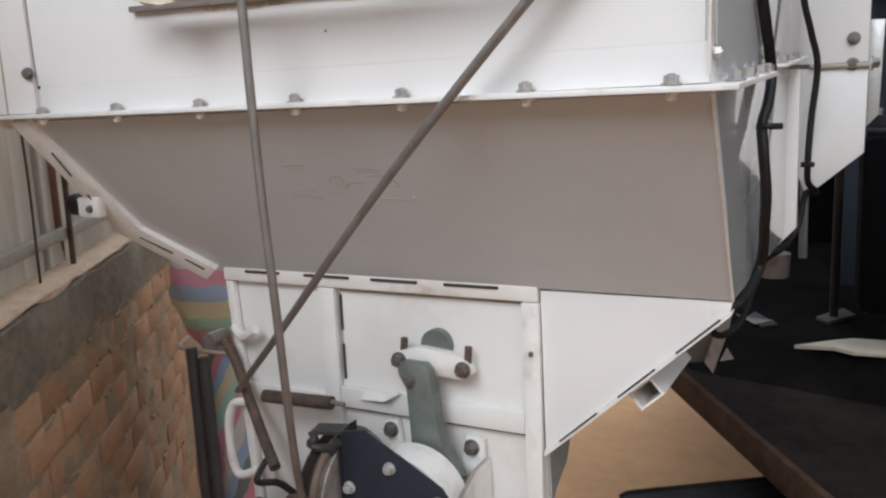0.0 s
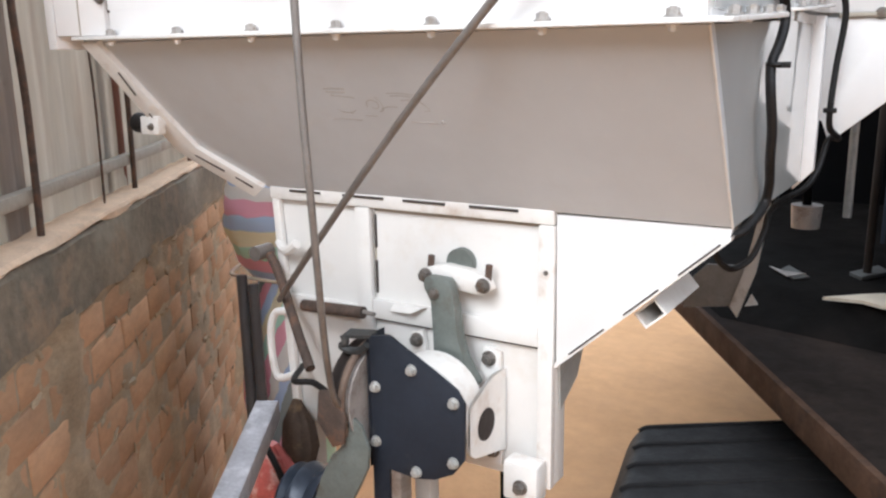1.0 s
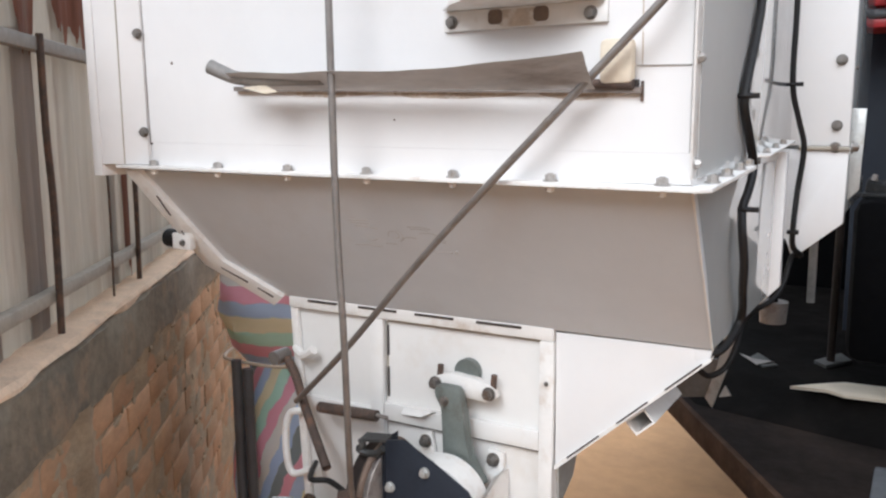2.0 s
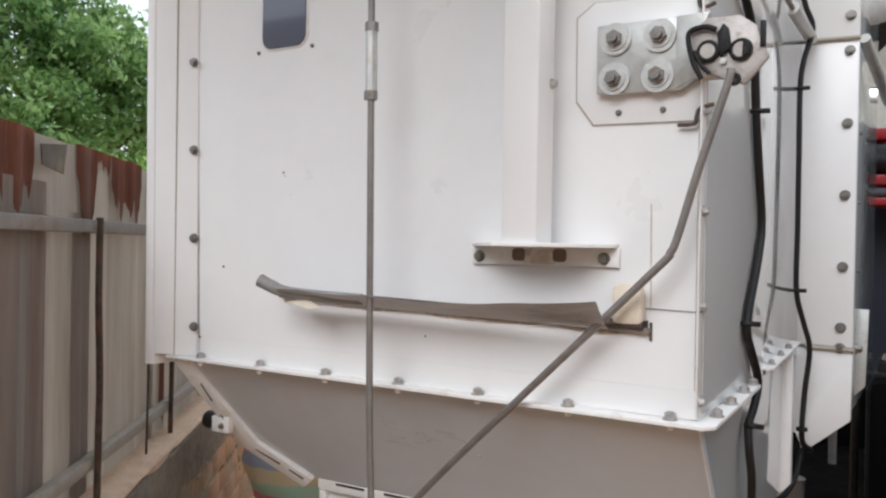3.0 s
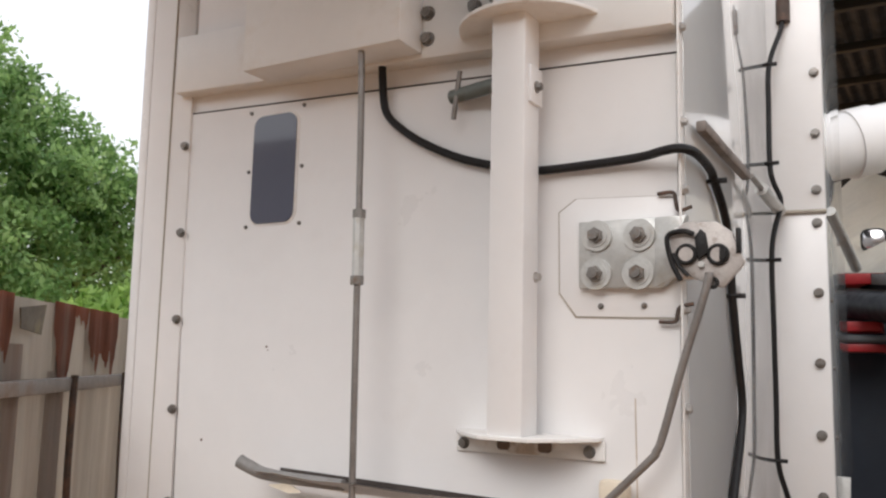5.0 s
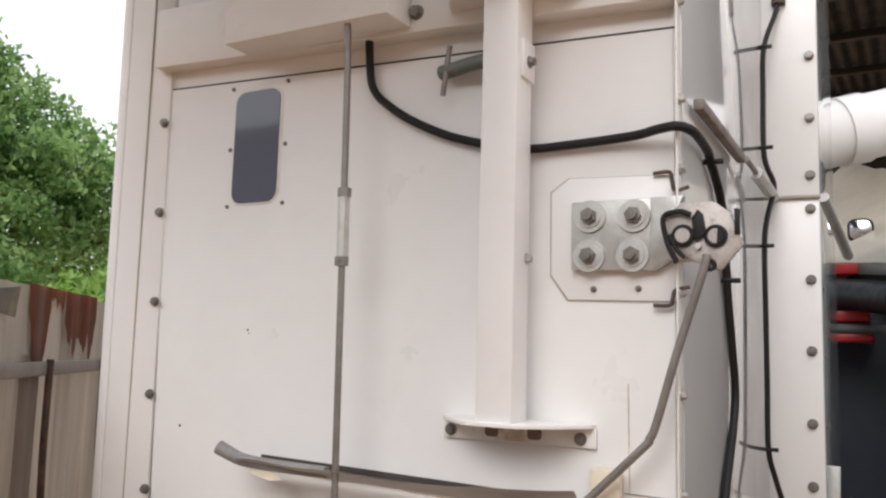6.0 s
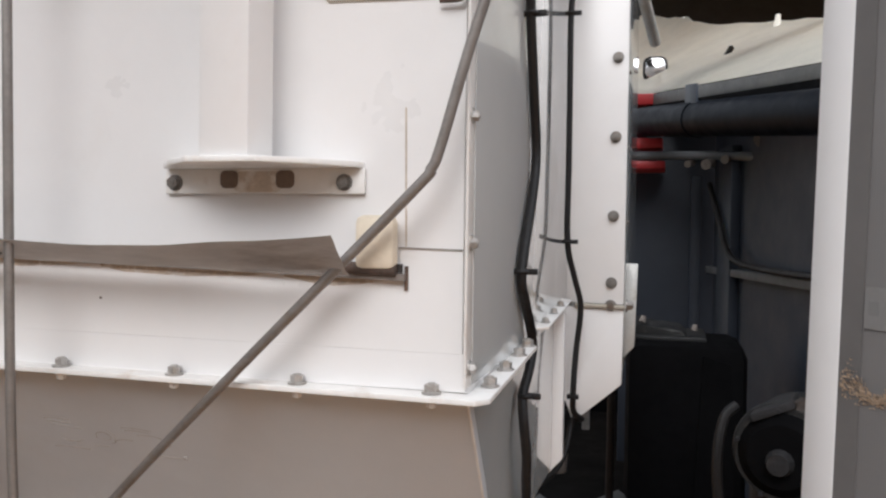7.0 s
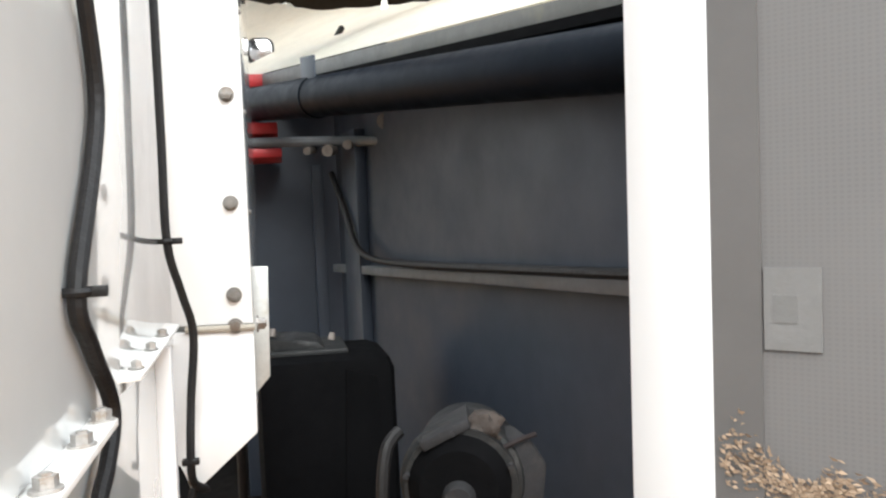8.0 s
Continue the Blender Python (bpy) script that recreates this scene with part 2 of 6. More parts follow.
M_RUSTLUMP = surf("caked_grease", (0.045, 0.034, 0.028), 0.85, var=0.4, scale=30, dirt=(0.07, 0.06, 0.053), amount=0.3, dirt_scale=40, bump=0.8)
M_BLUEBLACK = surf("blue_black_pulley", (0.035, 0.045, 0.065), 0.35, metal=0.2, var=0.15, scale=20)


def glass_dark():
    m = bpy.data.materials.new("tinted_inspection_glass")
    m.use_nodes = True
    b = m.node_tree.nodes["Principled BSDF"]
    b.inputs["Base Color"].default_value = (0.095, 0.105, 0.145, 1)
    b.inputs["Roughness"].default_value = 0.08
    b.inputs["IOR"].default_value = 1.5
    b.inputs["Coat Weight"].default_value = 0.6
    return m


def chrome():
    m = bpy.data.materials.new("mirror_chrome")
    m.use_nodes = True
    b = m.node_tree.nodes["Principled BSDF"]
    b.inputs["Base Color"].default_value = (0.8, 0.8, 0.82, 1)
    b.inputs["Metallic"].default_value, b.inputs["Roughness"].default_value = 1.0, 0.12
    return m


def grille():
    """Grey pressed sheet with fine rows of small holes."""
    m = bpy.data.materials.new("perforated_grey_sheet")
    m.use_nodes = True
    n, l = m.node_tree.nodes, m.node_tree.links
    b = n["Principled BSDF"]
    tc = n.new("ShaderNodeTexCoord")
    mp = n.new("ShaderNodeMapping")
    mp.inputs["Scale"].default_value = (1, 1, 1)
    l.new(tc.outputs["Object"], mp.inputs["Vector"])
    rows = n.new("ShaderNodeTexWave")
    rows.wave_type, rows.bands_direction = "BANDS", "Z"
    rows.inputs["Scale"].default_value, rows.inputs["Distortion"].default_value = 150.0, 0.8
    cols = n.new("ShaderNodeTexWave")
    cols.wave_type, cols.bands_direction = "BANDS", "X"
    cols.inputs["Scale"].default_value, cols.inputs["Distortion"].default_value = 120.0, 0.8
    ns = n.new("ShaderNodeTexNoise")
    ns.inputs["Scale"].default_value, ns.inputs["Detail"].default_value = 9.0, 6.0
    for t in (rows, cols, ns):
        l.new(mp.outputs["Vector"], t.inputs["Vector"])
    mul = n.new("ShaderNodeMath")
    mul.operation = "MULTIPLY"
    l.new(rows.outputs["Fac"], mul.inputs[0])
    l.new(cols.outputs["Fac"], mul.inputs[1])
    cr = n.new("ShaderNodeValToRGB")
    cr.color_ramp.elements[0].color, cr.color_ramp.elements[1].color = (0.150, 0.143, 0.140, 1), (0.190, 0.181, 0.176, 1)
    l.new(ns.outputs["Fac"], cr.inputs["Fac"])
    mx = n.new("ShaderNodeMix")
    mx.data_type = "RGBA"
    mx.inputs["B"].default_value = (0.110, 0.108, 0.106, 1)
    # dust clogs the holes in patches
    clog = n.new("ShaderNodeMapRange")
    clog.inputs["From Min"].default_value, clog.inputs["From Max"].default_value = 0.38, 0.62
    clog.inputs["To Min"].default_value, clog.inputs["To Max"].default_value = 0.45, 0.1
    l.new(ns.outputs["Fac"], clog.inputs["Value"])
    holes = n.new("ShaderNodeMath")
    holes.operation = "MULTIPLY"
    l.new(mul.outputs["Value"], holes.inputs[0])
    l.new(clog.outputs["Result"], holes.inputs[1])
    l.new(holes.outputs["Value"], mx.inputs["Factor"])
    l.new(cr.outputs["Color"], mx.inputs["A"])
    l.new(mx.outputs["Result"], b.inputs["Base Color"])
    b.inputs["Roughness"].default_value = 0.6
    return m


def woven(name, stops, period, axis, warp=0.6, slant=0.0):
    """Striped woven plastic: bands of colour that repeat, wavy, with a fine weave."""
    m = bpy.data.materials.new(name)
    m.use_nodes = True
    n, l = m.node_tree.nodes, m.node_tree.links
    b = n["Principled BSDF"]
    geo = n.new("ShaderNodeNewGeometry")
    ns = n.new("ShaderNodeTexNoise")
    ns.inputs["Scale"].default_value, ns.inputs["Detail"].default_value = 7.0, 3.0
    l.new(geo.outputs["Position"], ns.inputs["Vector"])
    sp = n.new("ShaderNodeSeparateXYZ")
    l.new(geo.outputs["Position"], sp.inputs["Vector"])
    ma = n.new("ShaderNodeMath")
    ma.operation, ma.inputs[1].default_value = "MULTIPLY_ADD", warp * 0.1
    l.new(ns.outputs["Fac"], ma.inputs[0])
    tilt = n.new("ShaderNodeMath")
    tilt.operation, tilt.inputs[1].default_value = "MULTIPLY_ADD", slant
    l.new(sp.outputs["Z"], tilt.inputs[0])
    l.new(sp.outputs[axis], tilt.inputs[2])
    l.new(tilt.outputs["Value"], ma.inputs[2])
    dv = n.new("ShaderNodeMath")
    dv.operation, dv.inputs[1].default_value = "DIVIDE", period
    l.new(ma.outputs["Value"], dv.inputs[0])
    fr = n.new("ShaderNodeMath")
    fr.operation = "FRACT"
    l.new(dv.outputs["Value"], fr.inputs[0])
    cr = n.new("ShaderNodeValToRGB")
    cr.color_ramp.interpolation = "CONSTANT"
    els = cr.color_ramp.elements
    while len(els) < len(stops):
        els.new(0.5)
    for i, c in enumerate(stops):
        els[i].position, els[i].color = i / len(stops), (*c, 1)
    l.new(fr.outputs["Value"], cr.inputs["Fac"])
    l.new(cr.outputs["Color"], b.inputs["Base Color"])
    b.inputs["Roughness"].default_value = 0.55
    wv = n.new("ShaderNodeTexNoise")
    wv.inputs["Scale"].default_value = 260.0
    l.new(geo.outputs["Position"], wv.inputs["Vector"])
    bp = n.new("ShaderNodeBump")
    bp.inputs["Strength"].default_value, bp.inputs["Distance"].default_value = 0.15, 0.001
    l.new(wv.outputs["Fac"], bp.inputs["Height"])
    l.new(bp.outputs["Normal"], b.inputs["Normal"])
    return m


def leaf_material(name, dark, light):
    m = bpy.data.materials.new(name)
    m.use_nodes = True
    n, l = m.node_tree.nodes, m.node_tree.links
    b = n["Principled BSDF"]
    geo = n.new("ShaderNodeNewGeometry")
    cr = n.new("ShaderNodeValToRGB")
    cr.color_ramp.elements[0].color, cr.color_ramp.elements[1].color = (*dark, 1), (*light, 1)
    ns = n.new("ShaderNodeTexNoise")
    ns.inputs["Scale"].default_value, ns.inputs["Detail"].default_value = 2.6, 3.0
    l.new(geo.outputs["Position"], ns.inputs["Vector"])
    half = n.new("ShaderNodeMath")
    half.operation, half.inputs[1].default_value = "MULTIPLY", 0.5
    l.new(geo.outputs["Random Per Island"], half.inputs[0])
    # broad noise puts lit and shaded clumps into the leaf colour
    wide = n.new("ShaderNodeMapRange")
    wide.inputs["From Min"].default_value, wide.inputs["From Max"].default_value = 0.35, 0.65
    wide.inputs["To Min"].default_value, wide.inputs["To Max"].default_value = 0.0, 0.5
    l.new(ns.outputs["Fac"], wide.inputs["Value"])
    both = n.new("ShaderNodeMath")
    l.new(half.outputs["Value"], both.inputs[0])
    l.new(wide.outputs["Result"], both.inputs[1])
    l.new(both.outputs["Value"], cr.inputs["Fac"])
    l.new(cr.outputs["Color"], b.inputs["Base Color"])
    b.inputs["Roughness"].default_value = 0.5
    tr = n.new("ShaderNodeBsdfTranslucent")
    l.new(cr.outputs["Color"], tr.inputs["Color"])
    mx = n.new("ShaderNodeMixShader")
    mx.inputs["Fac"].default_value = 0.5
    l.new(b.outputs["BSDF"], mx.inputs[1])
    l.new(tr.outputs["BSDF"], mx.inputs[2])
    l.new(mx.outputs["Shader"], n["Material Output"].inputs["Surface"])
    return m


M_GLASS, M_CHROME, M_GRILLE = glass_dark(), chrome(), grille()
PINK, BLUE, YEL, GRN, WHT, DKGRN = (0.94, 0.47, 0.60), (0.55, 0.70, 0.95), (0.94, 0.89, 0.64), (0.60, 0.90, 0.76), (0.92, 0.90, 0.88), (0.30, 0.36, 0.38)
M_SACK_H = woven("striped_sack_level", [BLUE, PINK, GRN, YEL, BLUE, PINK, WHT], 0.38, "Z", 0.5)
M_SACK_V = woven("striped_sack_upright", [BLUE, DKGRN, PINK, BLUE, YEL, GRN, PINK, WHT], 0.26, "X", 0.6, -0.28)
M_LEAF = leaf_material("leaf_green", (0.115, 0.24, 0.070), (0.48, 0.67, 0.27))
M_LEAF_L = leaf_material("leaf_light_green", (0.17, 0.33, 0.07), (0.46, 0.64, 0.18))

# ---------------------------------------------------------------- building helpers
I4 = Matrix.Identity(4)


def placed(ob):
    return (placed(ob.parent) @ ob.matrix_parent_inverse if ob.parent else I4) @ ob.matrix_basis


def adopt(ob, parent):
    if parent is not None:
        ob.parent = parent
        ob.matrix_parent_inverse = placed(parent).inverted()
    return ob


def part(name, bm, material, parent=None, label=""):
    """Links a bmesh as one mesh object, under a thing or a part."""
    me = bpy.data.meshes.new(name)
    bmesh.ops.recalc_face_normals(bm, faces=bm.faces)
    flat_sides = any(f.smooth for f in bm.faces)
    bm.to_mesh(me)
    bm.free()
    if not flat_sides:
        me.shade_smooth()
    me.set_sharp_from_angle(angle=radians(32))
    me.materials.append(material)
    ob = adopt(new(name, me), parent)
    return tagged(ob, label) if label else ob


def piece(name, me, m, parent):
    ob = new(name, me)
    ob.matrix_basis = m
    return adopt(ob, parent)


def thing(name, x, y, z, label, category, group="", kind=""):
    e = new(name)
    e.location = (x, y, z)
    return tagged(e, label, category, group, kind)


def add_box(bm, x0, x1, y0, y1, z0, z1, bevel=0.0, m=None):
    r = bmesh.ops.create_cube(bm, size=1.0)
    vs = r["verts"]
    bmesh.ops.transform(bm, matrix=Matrix.Translation(((x0 + x1) / 2, (y0 + y1) / 2, (z0 + z1) / 2)) @ Matrix.Diagonal((x1 - x0, y1 - y0, z1 - z0, 1)), verts=vs)
    if bevel:
        es = list({e for v in vs for e in v.link_edges})
        r2 = bmesh.ops.bevel(bm, geom=es, offset=bevel, segments=2, affect="EDGES", profile=0.5)
        for f in r2["faces"]:
            f.smooth = True
        vs = list({v for f in r2["faces"] for v in f.verts})
    if m is not None:
        bmesh.ops.transform(bm, matrix=m, verts=bm.verts)
    return bm


def box(x0, x1, y0, y1, z0, z1, bevel=0.002, m=None):
    return add_box(bmesh.new(), x0, x1, y0, y1, z0, z1, bevel, m)


def add_rod(bm, p, q, r, seg=14, r2=None):
    p, q = Vector(p), Vector(q)
    d = q - p
    m = Matrix.Translation((p + q) / 2) @ d.to_track_quat("Z", "Y").to_matrix().to_4x4()
    bmesh.ops.create_cone(bm, cap_ends=True, segments=seg, radius1=r, radius2=r if r2 is None else r2, depth=d.length, matrix=m)
    return bm


def rod(p, q, r, seg=14, r2=None):
    return add_rod(bmesh.new(), p, q, r, seg, r2)


def ring(c, axis, r, tube, seg=20, sub=8):
    """A torus round an axis."""
    bm = bmesh.new()
    q = Vector(axis).to_track_quat("Z", "Y").to_matrix().to_4x4()
    m = Matrix.Translation(c) @ q
    grid = []
    for i in range(seg):
        a = 2 * math.pi * i / seg
        row = []
        for j in range(sub):
            b = 2 * math.pi * j / sub
            row.append(bm.verts.new(m @ Vector(((r + tube * math.cos(b)) * math.cos(a), (r + tube * math.cos(b)) * math.sin(a), tube * math.sin(b)))))
        grid.append(row)
    for i in range(seg):
        for j in range(sub):
            bm.faces.new((grid[i][j], grid[(i + 1) % seg][j], grid[(i + 1) % seg][(j + 1) % sub], grid[i][(j + 1) % sub]))
    return bm


def smooth_line(pts, steps=6):
    pts = [Vector(p) for p in pts]
    out = []
    for i in range(len(pts) - 1):
        p0, p1, p2, p3 = pts[max(0, i - 1)], pts[i], pts[i + 1], pts[min(len(pts) - 1, i + 2)]
        for k in range(steps):
            t = k / steps
            out.append(0.5 * ((2 * p1) + (p2 - p0) * t + (2 * p0 - 5 * p1 + 4 * p2 - p3) * t * t + (3 * p1 - p0 - 3 * p2 + p3) * t ** 3))
    return out + [pts[-1]]


def sweep(pts, r, seg=10, steps=6, radii=None):
    """A round bar or cable along a smooth line."""
    line = smooth_line(pts, steps) if steps > 1 else [Vector(p) for p in pts]
    bm = bmesh.new()
    rings = []
    side = Vector((1, 0, 0))
    for i, p in enumerate(line):
        d = (line[min(i + 1, len(line) - 1)] - line[max(i - 1, 0)]).normalized()
        side = (side - d * side.dot(d))
        if side.length < 1e-4:
            side = d.orthogonal()
        side.normalize()
        up = d.cross(side)
        rr = r if radii is None else radii[0] + (radii[1] - radii[0]) * i / (len(line) - 1)
        rings.append([bm.verts.new(p + rr * (math.cos(2 * math.pi * k / seg) * side + math.sin(2 * math.pi * k / seg) * up)) for k in range(seg)])
    for a, b in zip(rings, rings[1:]):
        for k in range(seg):
            bm.faces.new((a[k], a[(k + 1) % seg], b[(k + 1) % seg], b[k]))
    bm.faces.new(rings[0]), bm.faces.new(rings[-1])
    return bm


def slab(outline, offset, bevel=0.0):
    """A flat plate: an outline in space, thickened along offset."""
    bm = bmesh.new()
    off = Vector(offset)
    a = [bm.verts.new(Vector(p)) for p in outline]
    b = [bm.verts.new(Vector(p) + off) for p in outline]
    k = len(a)
    bm.faces.new(a), bm.faces.new(b[::-1])
    for i in range(k):
        bm.faces.new((a[i], b[i], b[(i + 1) % k], a[(i + 1) % k]))
    if bevel:
        for f in bmesh.ops.bevel(bm, geom=list(bm.edges), offset=bevel, segments=2, affect="EDGES", profile=0.5)["faces"]:
            f.smooth = True
    return bm


def front(outline, y0, y1, bevel=0.0):
    """A plate facing the yard: outline in x and z, from y0 back to y1."""
    return slab([(x, y0, z) for x, z in outline], (0, y1 - y0, 0), bevel)


def rounded(x0, x1, z0, z1, r, seg=5):
    out = []
    for cx, cz, a0 in ((x1 - r, z1 - r, 0), (x0 + r, z1 - r, 90), (x0 + r, z0 + r, 180), (x1 - r, z0 + r, 270)):
        for i in range(seg + 1):
            a = radians(a0 + 90 * i / seg)
            out.append((cx + r * math.cos(a), cz + r * math.sin(a)))
    return out


def sack(cx, cy, z0, z1, rx, ry, seed, lean=0.0, crumple=0.10, dome=0.0):
    """A crumpled standing sack; dome is the share of its height over which the top rounds off."""
    bm = bmesh.new()
    seg, lev = 26, 30 if dome else 18
    rings = []
    for i in range(lev + 1):
        v = i / lev
        sh = (math.sin(math.pi * min(0.97, max(0.03, v))) ** 0.27)
        if dome and v > 1 - dome:
            sh = max(0.06, 1 - ((v - 1 + dome) / dome) ** 2) ** 0.5
        ringv = []
        for k in range(seg):
            a = 2 * math.pi * k / seg
            w = 1 + crumple * noise.noise((math.cos(a) * 1.6 + seed, math.sin(a) * 1.6, v * 3.5)) + crumple * 0.4 * noise.noise((math.cos(a) * 4 + seed, math.sin(a) * 4, v * 11)) + 0.03 * math.sin(v * 26 + 3 * a)
            ringv.append(bm.verts.new((cx + lean * v + rx * sh * w * math.cos(a), cy + ry * sh * w * math.sin(a), z0 + (z1 - z0) * v)))
        rings.append(ringv)
    for a, b in zip(rings, rings[1:]):
        for k in range(seg):
            bm.faces.new((a[k], a[(k + 1) % seg], b[(k + 1) % seg], b[k]))
    bm.faces.new(rings[0]), bm.faces.new(rings[-1])
    return bm


def bolt_mesh(size, washer=True, mat=M_BOLT):
    """A hexagon head with its flange, pointing along -y, its seat at the origin."""
    bm = bmesh.new()
    if washer:
        add_rod(bm, (0, 0, 0), (0, -size * 0.16, 0), size * 0.74, 16)
    add_rod(bm, (0, -size * 0.16, 0), (0, -size * 0.70, 0), size * 0.55, 6)
    add_rod(bm, (0, -size * 0.70, 0), (0, -size * 0.82, 0), size * 0.30, 10)
    me = bpy.data.meshes.new("bolt")
    bmesh.ops.recalc_face_normals(bm, faces=bm.faces)
    bm.to_mesh(me)
    bm.free()
    me.materials.append(mat)
    return me


BOLT, BOLT_S, BOLT_F, BOLT_Z = bolt_mesh(0.0165), bolt_mesh(0.012), bolt_mesh(0.0135, mat=M_FLANGEBOLT), bolt_mesh(0.0125, mat=M_ZINC)
BOLT_E = bolt_mesh(0.0105, mat=M_FLANGEBOLT)
BOLT_C = bolt_mesh(0.0145, mat=M_BOLT)
NUT_F = bolt_mesh(0.0095, mat=M_TRIM)
TO_UP, TO_RIGHT = Matrix.Rotation(radians(-90), 4, "X"), Matrix.Rotation(radians(90), 4, "Z")


def bolt(parent, x, y, z, turn=I4, me=None, name="bolt"):
    spin = Matrix.Rotation(radians(37 * (x * 91 + z * 57) % 60), 4, "Y")
    return piece(name, me or BOLT, Matrix.Translation((x, y, z)) @ turn @ spin, parent)


# ---------------------------------------------------------------- ground
GZ, GL = -0.01, -0.36           # level of the yard, and of the low strip along the brick wall
def ground_sheet():
    bm = bmesh.new()
    edges = [-300, -60, -20, -8] + [-5 + 0.25 * i for i in range(41)] + [8, 20, 60, 300]
    grid = []
    for y in edges:
        row = []
        for x in edges:
            near = max(abs(x), abs(y)) < 5.1
            away = min(1.0, max(0.0, (0.811 * x + 0.585 * y + 0.20) / 0.45))
            z = 0.03 * noise.noise((x * 0.9, y * 0.9, 0)) + 0.012 * noise.noise((x * 4, y * 4, 3)) + GL + (GZ - 0.01 - GL) * away if near else GZ - 0.02
            row.append(bm.verts.new((x, y, z)))
        grid.append(row)
    for a, b in zip(grid, grid[1:]):
        for i in range(len(a) - 1):
            bm.faces.new((a[i], a[i + 1], b[i + 1], b[i]))
    return part("ground", bm, M_SAND)


tagged(ground_sheet(), "bare ochre sandy ground of the yard", "ground", kind="structure")

# ---------------------------------------------------------------- the white farm machine
FY = 0.885                      # its front face
XL, XR = -1.19, -0.165          # its corners
machine = thing("farm_machine", -0.7, 1.4, 0.0, "large white sheet metal grain machine with a tapered hopper", "farm machine")

# upper housing
part("housing", box(XL, XR, FY + 0.004, 1.08, 1.575, 2.96, 0.003), M_WHITE, machine)
part("rear_housing", box(-1.15, XR - 0.002, 1.083, 1.677, 1.60, 2.96, 0.003), M_WHITE, machine)
part("side_sheet", box(XR - 0.001, XR + 0.003, FY + 0.005, 1.679, 1.586, 2.96, 0.0008), M_SIDE, machine, "glossy enamelled side sheet, greyed for the shade on that side")
part("corner_plate", slab([(-1.232, FY - 0.034, 1.564), (-1.209, FY - 0.034, 1.564), (-1.225, FY - 0.034, 2.96), (-1.248, FY - 0.034, 2.96)], (0, 0.22, 0), 0.002), M_WHITE, machine)
bolt_strip = part("bolt_strip", slab([(-1.208, FY - 0.033, 1.585), (-1.121, FY - 0.004, 1.585), (-1.140, FY - 0.004, 2.96), (-1.224, FY - 0.033, 2.96)], (0, 0.020, 0), 0.0012), M_WHITE, machine)
part("seam", slab([(-1.1658, FY - 0.0202, 1.585), (-1.1646, FY - 0.0202, 1.585), (-1.1746, FY - 0.0202, 2.96), (-1.1758, FY - 0.0202, 2.96)], (0, 0.006, 0)), M_RAIL, machine)
part("door_panel", front([(-1.117, 1.6235), (-0.172, 1.6165), (-0.172, 2.356), (-1.135, 2.391)], FY, FY + 0.008), M_WHITE, machine)
part("lower_skirt", front([(-1.112, 1.580), (-0.168, 1.578), (-0.168, 1.6163), (-1.112, 1.6233)], FY - 0.0002, FY + 0.008), M_WHITE, machine)
for z in (2.325, 2.151, 1.982, 1.812, 1.642):
    bolt(bolt_strip, -1.1235 - (z - 1.642) * 0.022, FY - 0.008, z, Matrix.Rotation(radians(19), 4, "Z"), BOLT_S)
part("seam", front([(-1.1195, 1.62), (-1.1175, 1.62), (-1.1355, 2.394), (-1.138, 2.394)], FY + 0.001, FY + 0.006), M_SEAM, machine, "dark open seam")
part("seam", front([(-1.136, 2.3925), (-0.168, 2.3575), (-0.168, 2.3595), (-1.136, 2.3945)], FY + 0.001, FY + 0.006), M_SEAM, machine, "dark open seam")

# header beam above the door, upper panel, box and pipe bracket
header = part("header_beam", slab([(-1.152, FY - 0.032, 2.428), (-0.168, FY - 0.032, 2.388), (-0.168, FY - 0.032, 2.505), (-1.152, FY - 0.032, 2.545)], (0, 0.045, 0), 0.004), M_BOX, machine)
part("upper_panel", front([(-1.128, 2.55), (-0.172, 2.512), (-0.172, 2.95), (-1.128, 2.95)], FY - 0.004, FY + 0.006, 0.002), M_WHITE, machine)
part("junction_box", box(-0.905, -0.576, 0.782, FY - 0.033, 2.412, 2.83, 0.003), M_BOX, machine, "white folded sheet box")
for z in (2.442, 2.486, 2.60):
    bolt(header, -0.566, FY - 0.032, z - 0.006, me=BOLT)
for x in (-0.48, -0.44, -0.30):
    bolt(header, x, FY - 0.032, 2.475, me=BOLT)

# flange round the bottom of the housing
flange = part("flange", slab([(-1.188, FY - 0.022, 1.578), (-0.152, FY - 0.026, 1.570), (-0.140, FY - 0.010, 1.570), (-0.140, 1.17, 1.585), (-0.20, 1.19, 1.585), (-1.188, 1.19, 1.578)], (0, 0, 0.006), 0.001), M_TRIM, machine, "white flange with chipped paint")
for x in (-1.102, -0.949, -0.797, -0.645, -0.497, -0.349, -0.201):
    bolt(flange, x, FY - 0.010, 1.5825 - (x + 1.1) * 0.006, TO_UP, BOLT_F)
    bolt(flange, x, FY - 0.010, 1.5755 - (x + 1.1) * 0.006, TO_UP.inverted(), NUT_F, "nut")
for y in (0.925, 1.01, 1.10, 1.165):
    bolt(flange, -0.151, y, 1.577 + (y - 0.885) * 0.045, TO_UP, BOLT_F)
edge_flange = part("edge_flange", box(XR - 0.0008, XR + 0.002, FY - 0.020, FY + 0.004, 1.585, 2.96, 0.001), M_TRIM, machine)
for z in (1.605, 1.73, 1.857, 1.99, 2.155, 2.252, 2.39):
    bolt(edge_flange, XR + 0.002, FY - 0.008, z, TO_RIGHT, BOLT_E)

